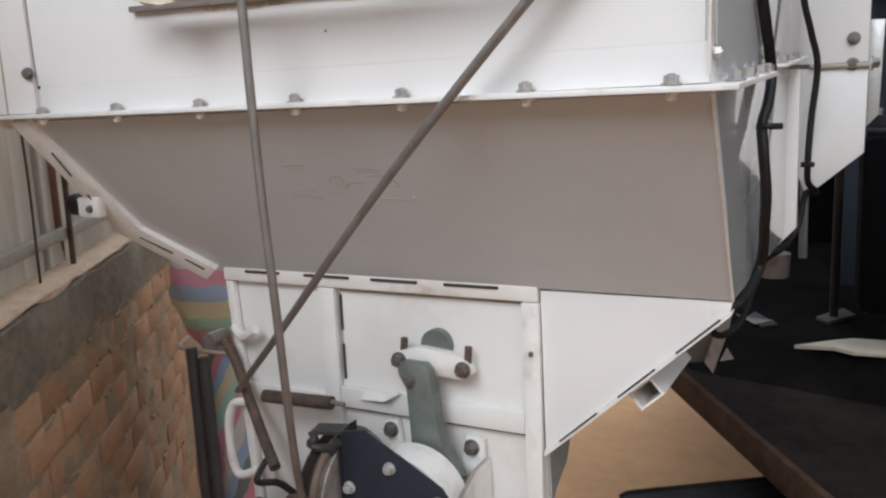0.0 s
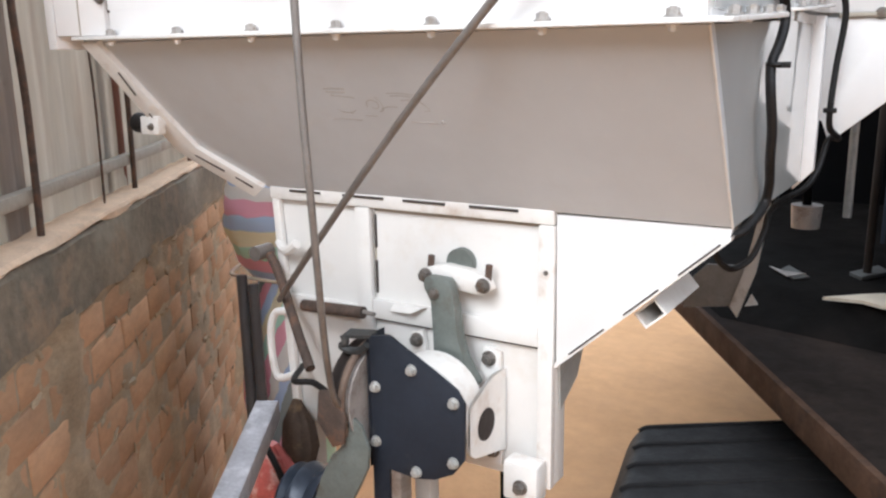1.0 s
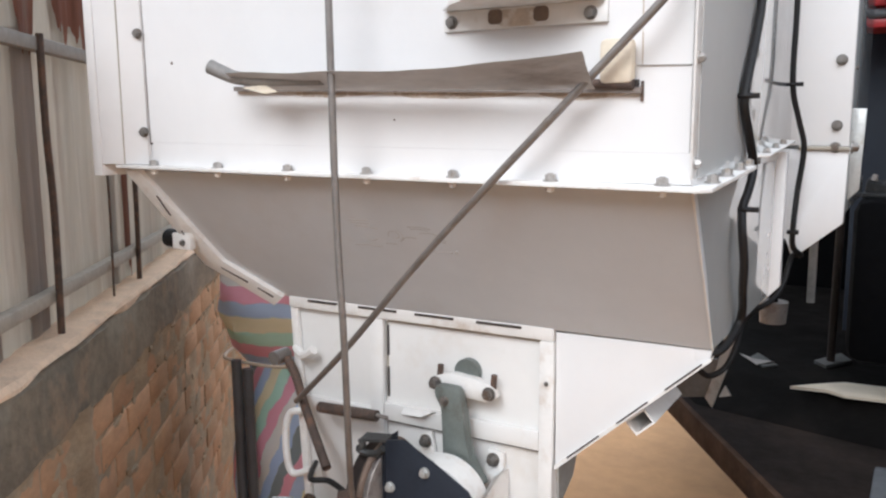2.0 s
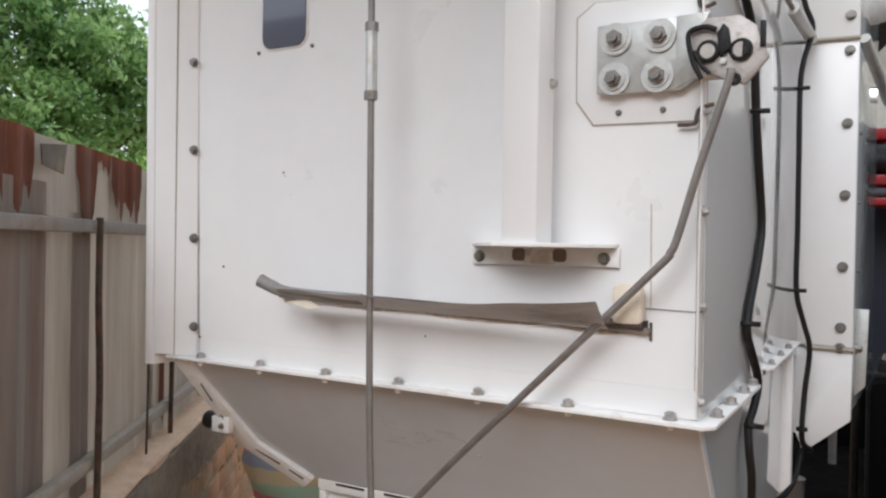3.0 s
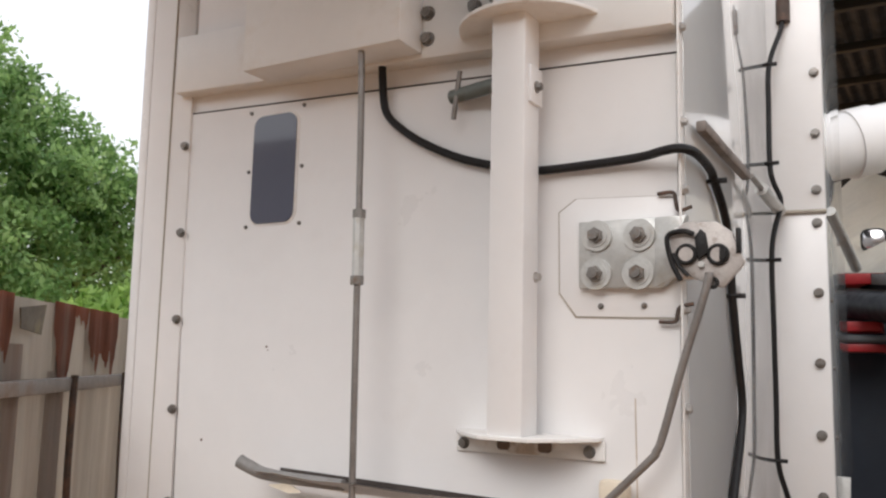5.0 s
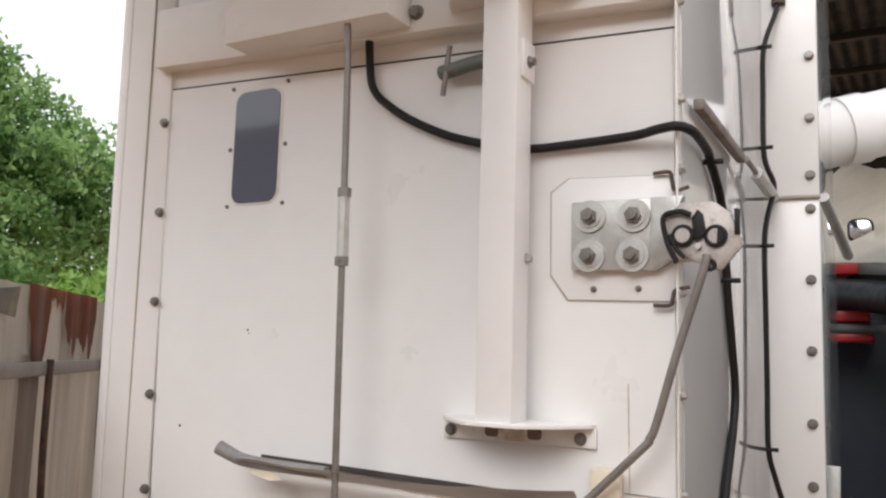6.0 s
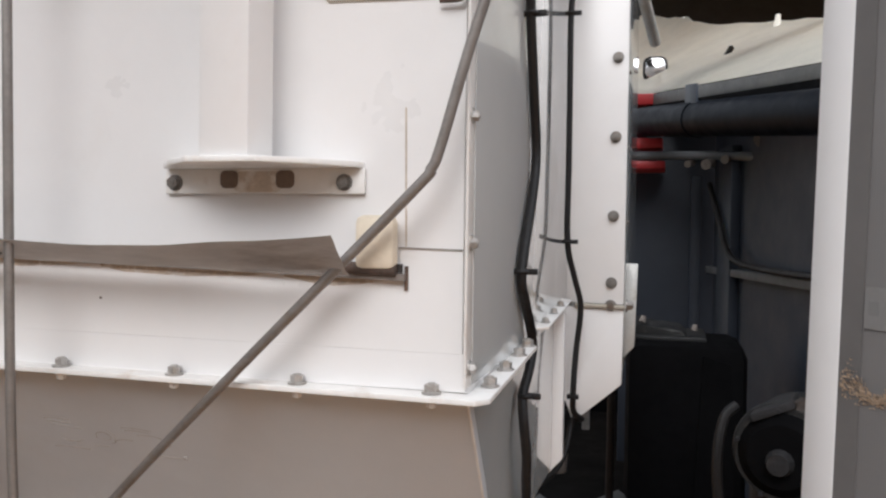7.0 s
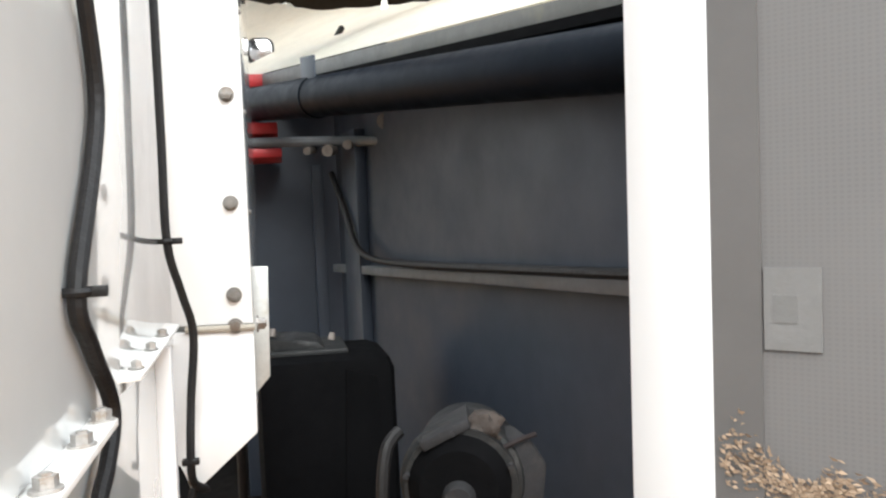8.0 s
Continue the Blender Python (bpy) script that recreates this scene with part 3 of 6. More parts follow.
# inspection window with its screws
rim = part("window_rim", front(rounded(-0.966, -0.855, 2.153, 2.367, 0.025), FY - 0.0015, FY + 0.004, 0.0006), M_TRIM, machine)
part("window_pane", front(rounded(-0.962, -0.860, 2.157, 2.362, 0.021), FY - 0.0035, FY + 0.001), M_GLASS, machine, "dark tinted inspection pane")
for x in (-0.973, -0.846):
    for z in (2.153, 2.258, 2.372):
        piece("screw", BOLT_S, Matrix.Translation((x, FY, z)) @ Matrix.Scale(0.45, 4), rim)

# square post with its brackets
post = part("square_post", box(-0.421, -0.366, 0.795, 0.850, 1.811, 2.96, 0.004), M_WHITE, machine)
foot = [(-0.510, 0.884), (-0.508, 0.868), (-0.475, 0.826), (-0.432, 0.789), (-0.355, 0.789), (-0.312, 0.826), (-0.281, 0.868), (-0.279, 0.884)]
part("post_foot", slab([(x, y, 1.806) for x, y in foot], (0, 0, 0.006), 0.001), M_TRIM, post)
part("foot_plate", box(-0.512, -0.277, FY - 0.007, FY - 0.001, 1.779, 1.806, 0.001), M_TRIM, post, "cream plate with two bolts and rusty slots")
for x in (-0.499, -0.299):
    bolt(post, x, FY - 0.007, 1.791, me=BOLT_S)
for x in (-0.432, -0.366):
    part("slot_stain", front(rounded(x - 0.011, x + 0.010, 1.785, 1.804, 0.006), FY - 0.0085, FY - 0.005), M_BELT, post, "rusty slot")
part("plate_stain", front(rounded(-0.428, -0.37, 1.781, 1.803, 0.008), FY - 0.0078, FY - 0.006), M_STAIN, post, "brown rust stain")
disc = [(-0.390 + 0.118 * math.cos(radians(a)), 0.885 - 0.125 * max(0.0, math.sin(radians(a)))) for a in range(0, 181, 12)]
part("post_collar", slab([(x, y, 2.424) for x, y in disc], (0, 0, 0.006), 0.001), M_TRIM, post)
part("post_lug", box(-0.366, -0.361, 0.806, 0.848, 2.290, 2.346, 0.001), M_WHITE, post)
bolt(post, -0.361, 0.826, 2.316, TO_RIGHT, BOLT_S)
bolt(post, -0.366, 0.838, 2.036, TO_RIGHT, BOLT_E)
part("locking_pin", rod((-0.527, 0.868, 2.336), (-0.414, 0.846, 2.341), 0.0115), M_CRANK, machine, "grey round locking pin")
part("pin_bar", rod((-0.508, 0.858, 2.374), (-0.518, 0.858, 2.296), 0.0042), M_ROD, machine)

# octagonal reinforcing panel with the latch
octo = [(-0.168, 2.150), (-0.322, 2.156), (-0.349, 2.137), (-0.348, 2.015), (-0.322, 1.980), (-0.168, 1.977)]
part("latch_seam", front(octo, FY - 0.0016, FY + 0.001), M_RAIL, machine)
inner = [(x + (0.0019 if x < -0.2 else 0), z + (0.0019 if z < 2.05 else -0.0008)) for x, z in octo]
part("latch_panel", front(inner, FY - 0.0026, FY + 0.001, 0.0004), M_WHITE, machine)
latch = part("latch_plate", front([(-0.312, 2.022), (-0.192, 2.019), (-0.172, 2.033), (-0.172, 2.118), (-0.312, 2.118)], FY - 0.016, FY - 0.004, 0.002), M_ZINC, machine, "galvanised plate with four large bolts")
WASHER = rod((0, 0, 0), (0, -0.004, 0), 0.0225, 24)
add_rod(WASHER, (0, -0.004, 0), (0, -0.006, 0), 0.0165, 20)
first = part("washer", WASHER, M_ZINC, latch)
NUT = rod((0, -0.005, 0), (0, -0.013, 0), 0.0115, 6)
add_rod(NUT, (0, -0.013, 0), (0, -0.019, 0), 0.007, 10)
nut = part("nut", NUT, M_BOLT, latch)
for i, (x, z) in enumerate(((-0.284, 2.096), (-0.222, 2.094), (-0.285, 2.041), (-0.224, 2.040))):
    at = Matrix.Translation((x, FY - 0.016, z))
    if i == 0:
        for ob in (first, nut):
            ob.matrix_basis, ob.matrix_parent_inverse = at, I4
    else:
        piece("washer", first.data, at, latch)
        piece("nut", nut.data, at @ Matrix.Rotation(0.7 * i, 4, "Y"), latch)
for x in (-0.283, -0.220):
    piece("screw", BOLT_S, Matrix.Translation((x, FY - 0.003, 1.996)) @ Matrix.Scale(0.5, 4), machine)
part("catch_plate", front([(-0.176, 2.088), (-0.155, 2.105), (-0.114, 2.104), (-0.092, 2.087), (-0.091, 2.072), (-0.078, 2.048), (-0.106, 2.015), (-0.121, 2.019), (-0.150, 2.032), (-0.172, 2.060)], 0.849, 0.856, 0.002), M_CATCH, machine, "worn white catch plate")
for x, z, half in ((-0.1525, 2.061, False), (-0.1115, 2.059, True)):
    part("catch_ring", ring((x, 0.846, z), (0, 1, 0), 0.0118, 0.0030), M_CABLE, machine, "black ring")
    part("catch_button", rod((x, 0.850, z), (x, 0.843, z), 0.0095, 18), M_CATCH, machine)
    if half:
        part("button_slot", front([(x + 0.002, z - 0.009), (x + 0.009, z - 0.006), (x + 0.011, z), (x + 0.009, z + 0.007), (x + 0.003, z + 0.010)], 0.8415, 0.8445), M_CABLE, machine)
part("catch_spring", sweep([(-0.160, 0.845, 2.026), (-0.171, 0.844, 2.050), (-0.177, 0.843, 2.078), (-0.173, 0.843, 2.089), (-0.155, 0.843, 2.092), (-0.142, 0.843, 2.087)], 0.0036), M_CABLE, machine, "bent black spring bar")
part("catch_spring", sweep([(-0.150, 0.8445, 2.032), (-0.160, 0.844, 2.043), (-0.170, 0.844, 2.062)], 0.0028), M_CABLE, machine)
part("catch_wedge", front([(-0.141, 2.082), (-0.133, 2.094), (-0.127, 2.088), (-0.123, 2.062), (-0.137, 2.052)], 0.842, 0.8495, 0.001), M_CABLE, machine, "black wedge block")
part("catch_pin", rod((-0.133, 0.850, 2.0465), (-0.133, 0.843, 2.0465), 0.004, 10), M_ZINC, machine)
part("rod_eye", ring((-0.119, 0.846, 2.022), (0, 1, 0), 0.006, 0.0025, 14, 6), M_CABLE, machine)
part("catch_bracket", front([(-0.200, 2.02), (-0.17, 2.035), (-0.165, 2.10), (-0.155, 2.118), (-0.20, 2.118)], FY - 0.018, FY - 0.002, 0.002), M_ZINC, machine)
part("catch_arm", box(-0.172, -0.135, 0.857, 0.884, 2.03, 2.10, 0.003), M_TRIM, machine)
part("stop_bar", box(-0.089, -0.083, 0.846, 0.856, 2.060, 2.093, 0.001), M_CABLE, machine, "narrow black stop bar")
for z0, z1 in ((2.152, 2.126), (1.973, 1.993)):
    part("hinge_hook", sweep([(-0.198, FY - 0.008, z0), (-0.176, FY - 0.010, z0), (-0.172, FY - 0.012, (z0 + z1) / 2), (-0.168, FY - 0.012, z1), (-0.15, FY - 0.012, z1 + 0.004)], 0.0027, 8, 4), M_RUSTROD, machine, "bent rusty hook")

# outlet slot with the curled rubber sheet
# lip coloured dark for the shadow line below the rubber sheet
part("slot_lip", front([(-0.905, 1.708), (-0.232, 1.690), (-0.232, 1.697), (-0.905, 1.715)], FY - 0.010, FY - 0.001), M_PIPEGREYMID, machine)
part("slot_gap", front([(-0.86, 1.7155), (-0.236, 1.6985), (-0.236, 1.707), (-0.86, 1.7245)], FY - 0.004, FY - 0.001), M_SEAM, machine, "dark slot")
# smudges paint the sheet's shadow together with brown dirt
for x0, x1, z in ((-0.80, -0.62, 1.7045), (-0.60, -0.38, 1.6985), (-0.37, -0.255, 1.6930)):
    part("slot_stain", front([(x0, z - 0.002), (x0 + 0.03, z - 0.0075), ((x0 + x1) / 2, z - 0.0105), (x1 - 0.03, z - 0.008), (x1, z - 0.004), (x1, z + 0.001), (x0, z + 0.002)], FY - 0.0007, FY + 0.001), M_STAIN, machine, "brown dirt and painted shadow under the slot")
part("slot_end", box(-0.2335, -0.230, FY - 0.003, FY - 0.0005, 1.680, 1.705, 0), M_RUSTROD, machine)


def curled_sheet():
    """A rubber sheet that comes out of the slot: rolled into a tube at one end, opening to a tray at the other."""
    bm = bmesh.new()
    rows = []
    for i in range(41):
        u = i / 40
        x = -0.840 + 0.556 * u
        tall = 0.50 + 0.42 * max(0.0, (u - 0.55) / 0.45) ** 1.5
        base_z = 1.7085 - 0.0125 * u
        row = []
        for j in range(15):
            v = j / 14
            a = math.pi * (0.10 + 0.86 * v)
            y = FY - 0.006 - 0.052 - 0.022 * math.sin(a * 0.5) + 0.036 * math.cos(a * 0.62) - 0.006 * v
            z = base_z + (0.046 * tall) * (1 - math.cos(a * 0.92)) / 2 - 0.006 * math.sin(a)
            row.append(bm.verts.new((x + 0.008 * v * u + 0.002 * noise.noise((u * 6, v * 4, 1)), y, z + 0.0022 * noise.noise((u * 7, v * 3, 5)))))
        rows.append(row)
    for a, b in zip(rows, rows[1:]):
        for k in range(14):
            bm.faces.new((a[k], a[k + 1], b[k + 1], b[k]))
    bmesh.ops.solidify(bm, geom=list(bm.faces), thickness=0.003)
    return bm


for x, z, r in ((-0.908, 1.932, 0.0024), (-1.055, 1.759, 0.0028), (-0.905, 1.926, 0.0012), (-0.60, 1.66, 0.0016)):
    part("rust_speck", rod((x, FY + 0.002, z), (x, FY - 0.0006, z), r, 7), M_BELT, machine)
part("rubber_sheet", curled_sheet(), M_FLAP, machine, "curled grey rubber sheet")
part("torn_tip", slab([(-0.815, 0.800, 1.708), (-0.775, 0.802, 1.699), (-0.755, 0.806, 1.701), (-0.785, 0.812, 1.712)], (0, 0.003, 0.001)), M_TAPE, machine, "pale torn tip of the sheet")
part("roll_end", sweep([(-0.880, 0.800, 1.742), (-0.858, 0.806, 1.732), (-0.835, 0.812, 1.724), (-0.78, 0.816, 1.720), (-0.68, 0.820, 1.718)], 0.012, 12, 5, (0.0115, 0.009)), M_ROLL, machine, "grey rolled tube end")
part("tape_patch", box(-0.283, -0.239, FY - 0.022, FY - 0.002, 1.701, 1.757, 0.008), M_TAPE, machine, "beige tape patch")
part("slot_pin", rod((-0.30, FY - 0.012, 1.703), (-0.240, FY - 0.012, 1.701), 0.006), M_RUSTROD, machine)
part("seam", front([(-0.240, 1.7232), (-0.172, 1.7219), (-0.172, 1.7233), (-0.240, 1.7246)], FY - 0.0015, FY + 0.001), M_GREYRAIL, machine)
part("seam", front([(-0.2335, 1.725), (-0.232, 1.725), (-0.234, 1.868), (-0.2355, 1.868)], FY - 0.0012, FY + 0.001), M_STAIN, machine)

# hopper below the flange
HT, HB = 1.573, 1.318
face_l = [(-1.143, 0.888, HT), (-1.097, 1.037, 1.391), (-1.000, 1.100, HB)]
hop = [face_l[0], (-0.166, 0.888, HT - 0.004), (-0.178, 1.100, HB), face_l[2], face_l[1]]
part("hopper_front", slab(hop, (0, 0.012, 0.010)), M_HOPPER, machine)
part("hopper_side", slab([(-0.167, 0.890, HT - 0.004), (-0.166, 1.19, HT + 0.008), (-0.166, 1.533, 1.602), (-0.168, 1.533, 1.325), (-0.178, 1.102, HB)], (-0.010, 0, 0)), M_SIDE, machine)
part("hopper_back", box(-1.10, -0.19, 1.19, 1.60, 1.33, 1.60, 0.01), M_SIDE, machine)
part("corner_bead", rod((-0.166, 0.886, HT - 0.004), (-0.178, 1.099, HB), 0.0018, 8), M_TRIM, machine)
left_out = [(-1.176, 0.884, HT), (-1.136, 1.030, 1.383), (-1.020, 1.096, 1.300)]
part("hopper_edge_strip", slab([(p[0], p[1] - 0.012, p[2]) for p in (*face_l, *left_out[::-1])], (0, 0.010, 0.006), 0.001), M_TRIM, machine, "white edge strip with slots")
for a, b in ((0.25, 0.45), (0.62, 0.78)):
    p, q = Vector(face_l[0]), Vector(left_out[1])
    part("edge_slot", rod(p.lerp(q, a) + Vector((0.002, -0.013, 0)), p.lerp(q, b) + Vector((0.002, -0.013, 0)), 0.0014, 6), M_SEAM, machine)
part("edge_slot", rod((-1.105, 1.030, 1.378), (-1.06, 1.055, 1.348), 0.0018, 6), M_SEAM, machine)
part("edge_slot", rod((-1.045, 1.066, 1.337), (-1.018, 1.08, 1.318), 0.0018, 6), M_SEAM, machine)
part("hose_clip", box(-1.170, -1.122, 0.968, 0.985, 1.418, 1.450, 0.003), M_TRIM, machine)
piece("screw", BOLT_S, Matrix.Translation((-1.140, 0.968, 1.432)) @ Matrix.Scale(0.7, 4), machine)
part("clip_knob", rod((-1.196, 0.985, 1.437), (-1.168, 0.985, 1.436), 0.018, 14), M_CABLE, machine, "black rubber knob")
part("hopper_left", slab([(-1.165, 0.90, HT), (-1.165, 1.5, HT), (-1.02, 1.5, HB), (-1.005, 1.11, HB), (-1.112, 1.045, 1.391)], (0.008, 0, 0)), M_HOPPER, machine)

# faint pencil marks on the sloping face
out_n = Vector((0, -0.769, -0.639))


def scribble(points, r=0.0009):
    """A pencil line on the sloping face, given along it and up."""
    line = [Vector((x, 0.888 + (HT - 0.002 - z) * 0.831, z)) + out_n * 0.0003 for x, z in points]
    return part("pencil_line", sweep(line, r, 5, 3), M_MARK, machine)


for pts in ([(-0.731, 1.500), (-0.712, 1.501), (-0.692, 1.500)], [(-0.729, 1.496), (-0.71, 1.4955), (-0.694, 1.495)], [(-0.724, 1.491), (-0.708, 1.490), (-0.682, 1.487)],
            [(-0.725, 1.470), (-0.715, 1.465), (-0.70, 1.466), (-0.692, 1.469)], [(-0.720, 1.467), (-0.70, 1.464)],
            [(-0.668, 1.474), (-0.664, 1.482), (-0.652, 1.484), (-0.646, 1.478), (-0.652, 1.472), (-0.660, 1.474)], [(-0.646, 1.489), (-0.640, 1.480), (-0.642, 1.470), (-0.65, 1.467)], [(-0.645, 1.471), (-0.630, 1.475), (-0.615, 1.474)]):
    scribble(pts)
for pts in ([(-0.622, 1.494), (-0.60, 1.4945), (-0.580, 1.492)], [(-0.618, 1.4905), (-0.60, 1.491), (-0.584, 1.489)], [(-0.604, 1.484), (-0.585, 1.485), (-0.571, 1.481), (-0.563, 1.471), (-0.572, 1.470)],
            [(-0.680, 1.461), (-0.658, 1.461)], [(-0.745, 1.454), (-0.72, 1.455), (-0.691, 1.453)], [(-0.604, 1.453), (-0.58, 1.4525), (-0.559, 1.452)]):
    scribble(pts)
scribble([(-0.552, 1.454), (-0.548, 1.4545)], 0.0028)

# lower box under the hopper
LY = 1.112
part("lower_box", front([(-0.968, 0.872), (-0.432, 0.872), (-0.432, HB - 0.002), (-0.992, HB - 0.002)], LY, 1.15, 0.002), M_BOX, machine)
part("box_top_strip", box(-0.994, -0.432, LY - 0.014, LY - 0.001, 1.298, HB + 0.004, 0.002), M_TRIM, machine)
for x0, x1 in ((-0.945, -0.875), (-0.825, -0.740), (-0.700, -0.620), (-0.575, -0.490)):
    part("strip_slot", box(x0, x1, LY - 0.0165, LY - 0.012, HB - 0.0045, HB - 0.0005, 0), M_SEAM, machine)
part("box_stile", box(-0.802, -0.772, LY - 0.014, LY - 0.001, 0.90, 1.297, 0.002), M_BOX, machine)
part("box_stile", box(-0.456, -0.431, LY - 0.016, LY - 0.001, 0.872, 1.297, 0.002), M_TRIM, machine)
part("box_stile", front([(-0.970, 0.90), (-0.953, 0.90), (-0.976, 1.297), (-0.993, 1.297)], LY - 0.012, LY - 0.001, 0.002), M_TRIM, machine)
part("box_rail", box(-0.771, -0.457, LY - 0.013, LY - 0.001, 1.104, 1.138, 0.002), M_BOX, machine)
part("box_rail", box(-0.965, -0.803, LY - 0.012, LY - 0.001, 1.098, 1.122, 0.002), M_BOX, machine)
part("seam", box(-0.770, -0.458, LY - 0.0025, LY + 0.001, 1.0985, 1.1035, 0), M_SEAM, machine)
part("seam", box(-0.7705, -0.7675, LY - 0.002, LY + 0.001, 1.15, 1.29, 0), M_RAIL, machine)
part("seam", box(-0.768, -0.458, LY - 0.002, LY + 0.001, 1.2915, 1.296, 0), M_RAIL, machine)
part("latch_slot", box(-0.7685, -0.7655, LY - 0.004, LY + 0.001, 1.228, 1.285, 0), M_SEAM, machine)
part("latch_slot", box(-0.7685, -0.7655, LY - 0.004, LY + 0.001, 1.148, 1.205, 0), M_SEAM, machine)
piece("screw", BOLT_S, Matrix.Translation((-0.443, LY - 0.016, 1.225)) @ Matrix.Scale(0.45, 4), machine)
part("gusset", front([(-0.430, HB - 0.004), (-0.179, HB - 0.002), (-0.183, 1.300), (-0.428, 1.079)], LY - 0.008, LY + 0.002, 0.001), M_WHITE, machine)
part("wedge", slab([(-0.429, LY + 0.004, HB - 0.004), (-0.181, LY + 0.004, HB - 0.004), (-0.186, LY + 0.004, 1.303), (-0.429, LY + 0.004, 1.083)], (0, 0.05, 0)), M_SIDE, machine)
part("gusset_lip", slab([(-0.428, LY - 0.014, 1.076), (-0.180, LY - 0.014, 1.299), (-0.178, LY - 0.014, 1.306), (-0.428, LY - 0.014, 1.085)], (0, 0.016, 0)), M_TRIM, machine)
for a, b in ((0.08, 0.30), (0.42, 0.62), (0.73, 0.95)):
    p, q = Vector((-0.424, LY - 0.015, 1.086)), Vector((-0.180, LY - 0.015, 1.305))
    part("gusset_slot", rod(p.lerp(q, a), p.lerp(q, b), 0.0014, 6), M_SEAM, machine)


def hollow_tube(x0, x1, y0, y1, z0, z1, w):
    bm = bmesh.new()
    for a in ((x0, x1, z0, z0 + w), (x0, x1, z1 - w, z1), (x0, x0 + w, z0 + w, z1 - w), (x1 - w, x1, z0 + w, z1 - w)):
        add_box(bm, a[0], a[1], y0, y1, a[2], a[3])
    return bm


tube = part("tow_tube", hollow_tube(-0.020, 0.020, 0, 0.17, -0.014, 0.014, 0.003), M_TRIM, machine, "white open-ended square tube")
tube.matrix_basis = Matrix.Translation((-0.291, 1.124, 1.177)) @ Matrix.Rotation(radians(-42), 4, "Y")
part("leg", box(-0.705, -0.672, 1.118, 1.148, GZ - 0.02, 0.874, 0.003), M_LEG, machine)
part("leg", box(-0.966, -0.932, 1.118, 1.148, GZ - 0.02, 0.874, 0.003), M_LEG, machine)
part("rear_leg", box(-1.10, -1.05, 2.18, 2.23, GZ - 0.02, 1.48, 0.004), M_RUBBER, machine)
part("rear_leg", box(-1.13, -1.08, 1.60, 1.65, GZ - 0.02, 1.62, 0.004), M_LEG, machine)
seat_bracket = part("seat_bracket", box(-0.496, -0.436, LY - 0.055, LY - 0.016, 0.86, 0.925, 0.006), M_TRIM, machine)
bolt(seat_bracket, -0.464, LY - 0.055, 0.887)
part("side_shield", slab([(-0.431, LY + 0.005, 1.082), (-0.431, LY + 0.10, 1.082), (-0.431, LY + 0.075, 1.035), (-0.431, LY + 0.01, 1.0)], (0.004, 0, 0)), M_ZINC, machine)

# crank, bearing and drive
part("shaft_end", rod((-0.595, LY, 1.222), (-0.595, LY - 0.014, 1.222), 0.024, 22), M_CRANK, machine, "dull grey shaft end")
bearing_flange = part("bearing_flange", front([(-0.660, 1.196), (-0.650, 1.213), (-0.612, 1.222), (-0.572, 1.218), (-0.535, 1.208), (-0.528, 1.190), (-0.548, 1.178), (-0.62, 1.185), (-0.652, 1.184)], LY - 0.03, LY - 0.012, 0.003), M_TRIM, machine)
for x, z in ((-0.648, 1.200), (-0.542, 1.196)):
    bolt(bearing_flange, x, LY - 0.03, z)
    part("stud", rod((x + 0.003, LY - 0.022, z), (x + 0.006, LY - 0.022, z + 0.032), 0.0055), M_RUSTROD, bearing_flange)
arm = [(-0.634, 1.196), (-0.627, 1.208), (-0.590, 1.207), (-0.582, 1.197), (-0.577, 1.165), (-0.575, 1.115), (-0.566, 1.085), (-0.535, 1.045), (-0.55, 1.03), (-0.616, 1.05), (-0.616, 1.115), (-0.615, 1.170), (-0.631, 1.184)]
crank = part("crank_arm", front(arm, LY - 0.062, LY - 0.040, 0.004), M_CRANK, machine, "grey-green cast crank arm")
bolt(crank, -0.612, LY - 0.062, 1.182, me=BOLT_S)
part("drum", rod((-0.602, LY - 0.07, 1.010), (-0.602, LY - 0.125, 1.010), 0.082, 40), M_TRIM, machine, "cream painted drum")
back_bracket = part("back_bracket", front([(-0.692, 1.092), (-0.668, 1.098), (-0.660, 1.04), (-0.56, 1.04), (-0.552, 1.090), (-0.522, 1.086), (-0.520, 0.89), (-0.692, 0.89)], LY - 0.012, LY - 0.003, 0.001), M_TRIM, machine)
for x, z in ((-0.680, 1.080), (-0.542, 1.072), (-0.535, 0.915)):
    bolt(back_bracket, x, LY - 0.012, z)


def holed_plate():
    """The bracket's cheek, a plate with a round hole through it."""
    bm = bmesh.new()
    outer = [(LY - 0.004, 0.918), (LY - 0.004, 1.058), (LY - 0.05, 1.058), (LY - 0.118, 1.030), (LY - 0.120, 0.958), (LY - 0.105, 0.944)]
    cy, cz, r = LY - 0.070, 0.987, 0.026
    hole = [(cy + r * math.cos(radians(a)), cz + r * math.sin(radians(a))) for a in range(0, 360, 15)]
    for x in (-0.522, -0.516):
        vo, vh = [bm.verts.new((x, *p)) for p in outer], [bm.verts.new((x, *p)) for p in hole]
        eo = [bm.edges.new((vo[i], vo[(i + 1) % len(vo)])) for i in range(len(vo))]
        eh = [bm.edges.new((vh[i], vh[(i + 1) % len(vh)])) for i in range(len(vh))]
        bmesh.ops.triangle_fill(bm, use_beauty=True, use_dissolve=False, edges=eo + eh)
    return bm


part("bracket_cheek", holed_plate(), M_TRIM, machine, "white bracket cheek with a round hole")
part("bearing", rod((-0.575, LY - 0.070, 0.987), (-0.5148, LY - 0.070, 0.987), 0.0258, 24), M_BLACKPLATE, machine, "greasy black bearing")
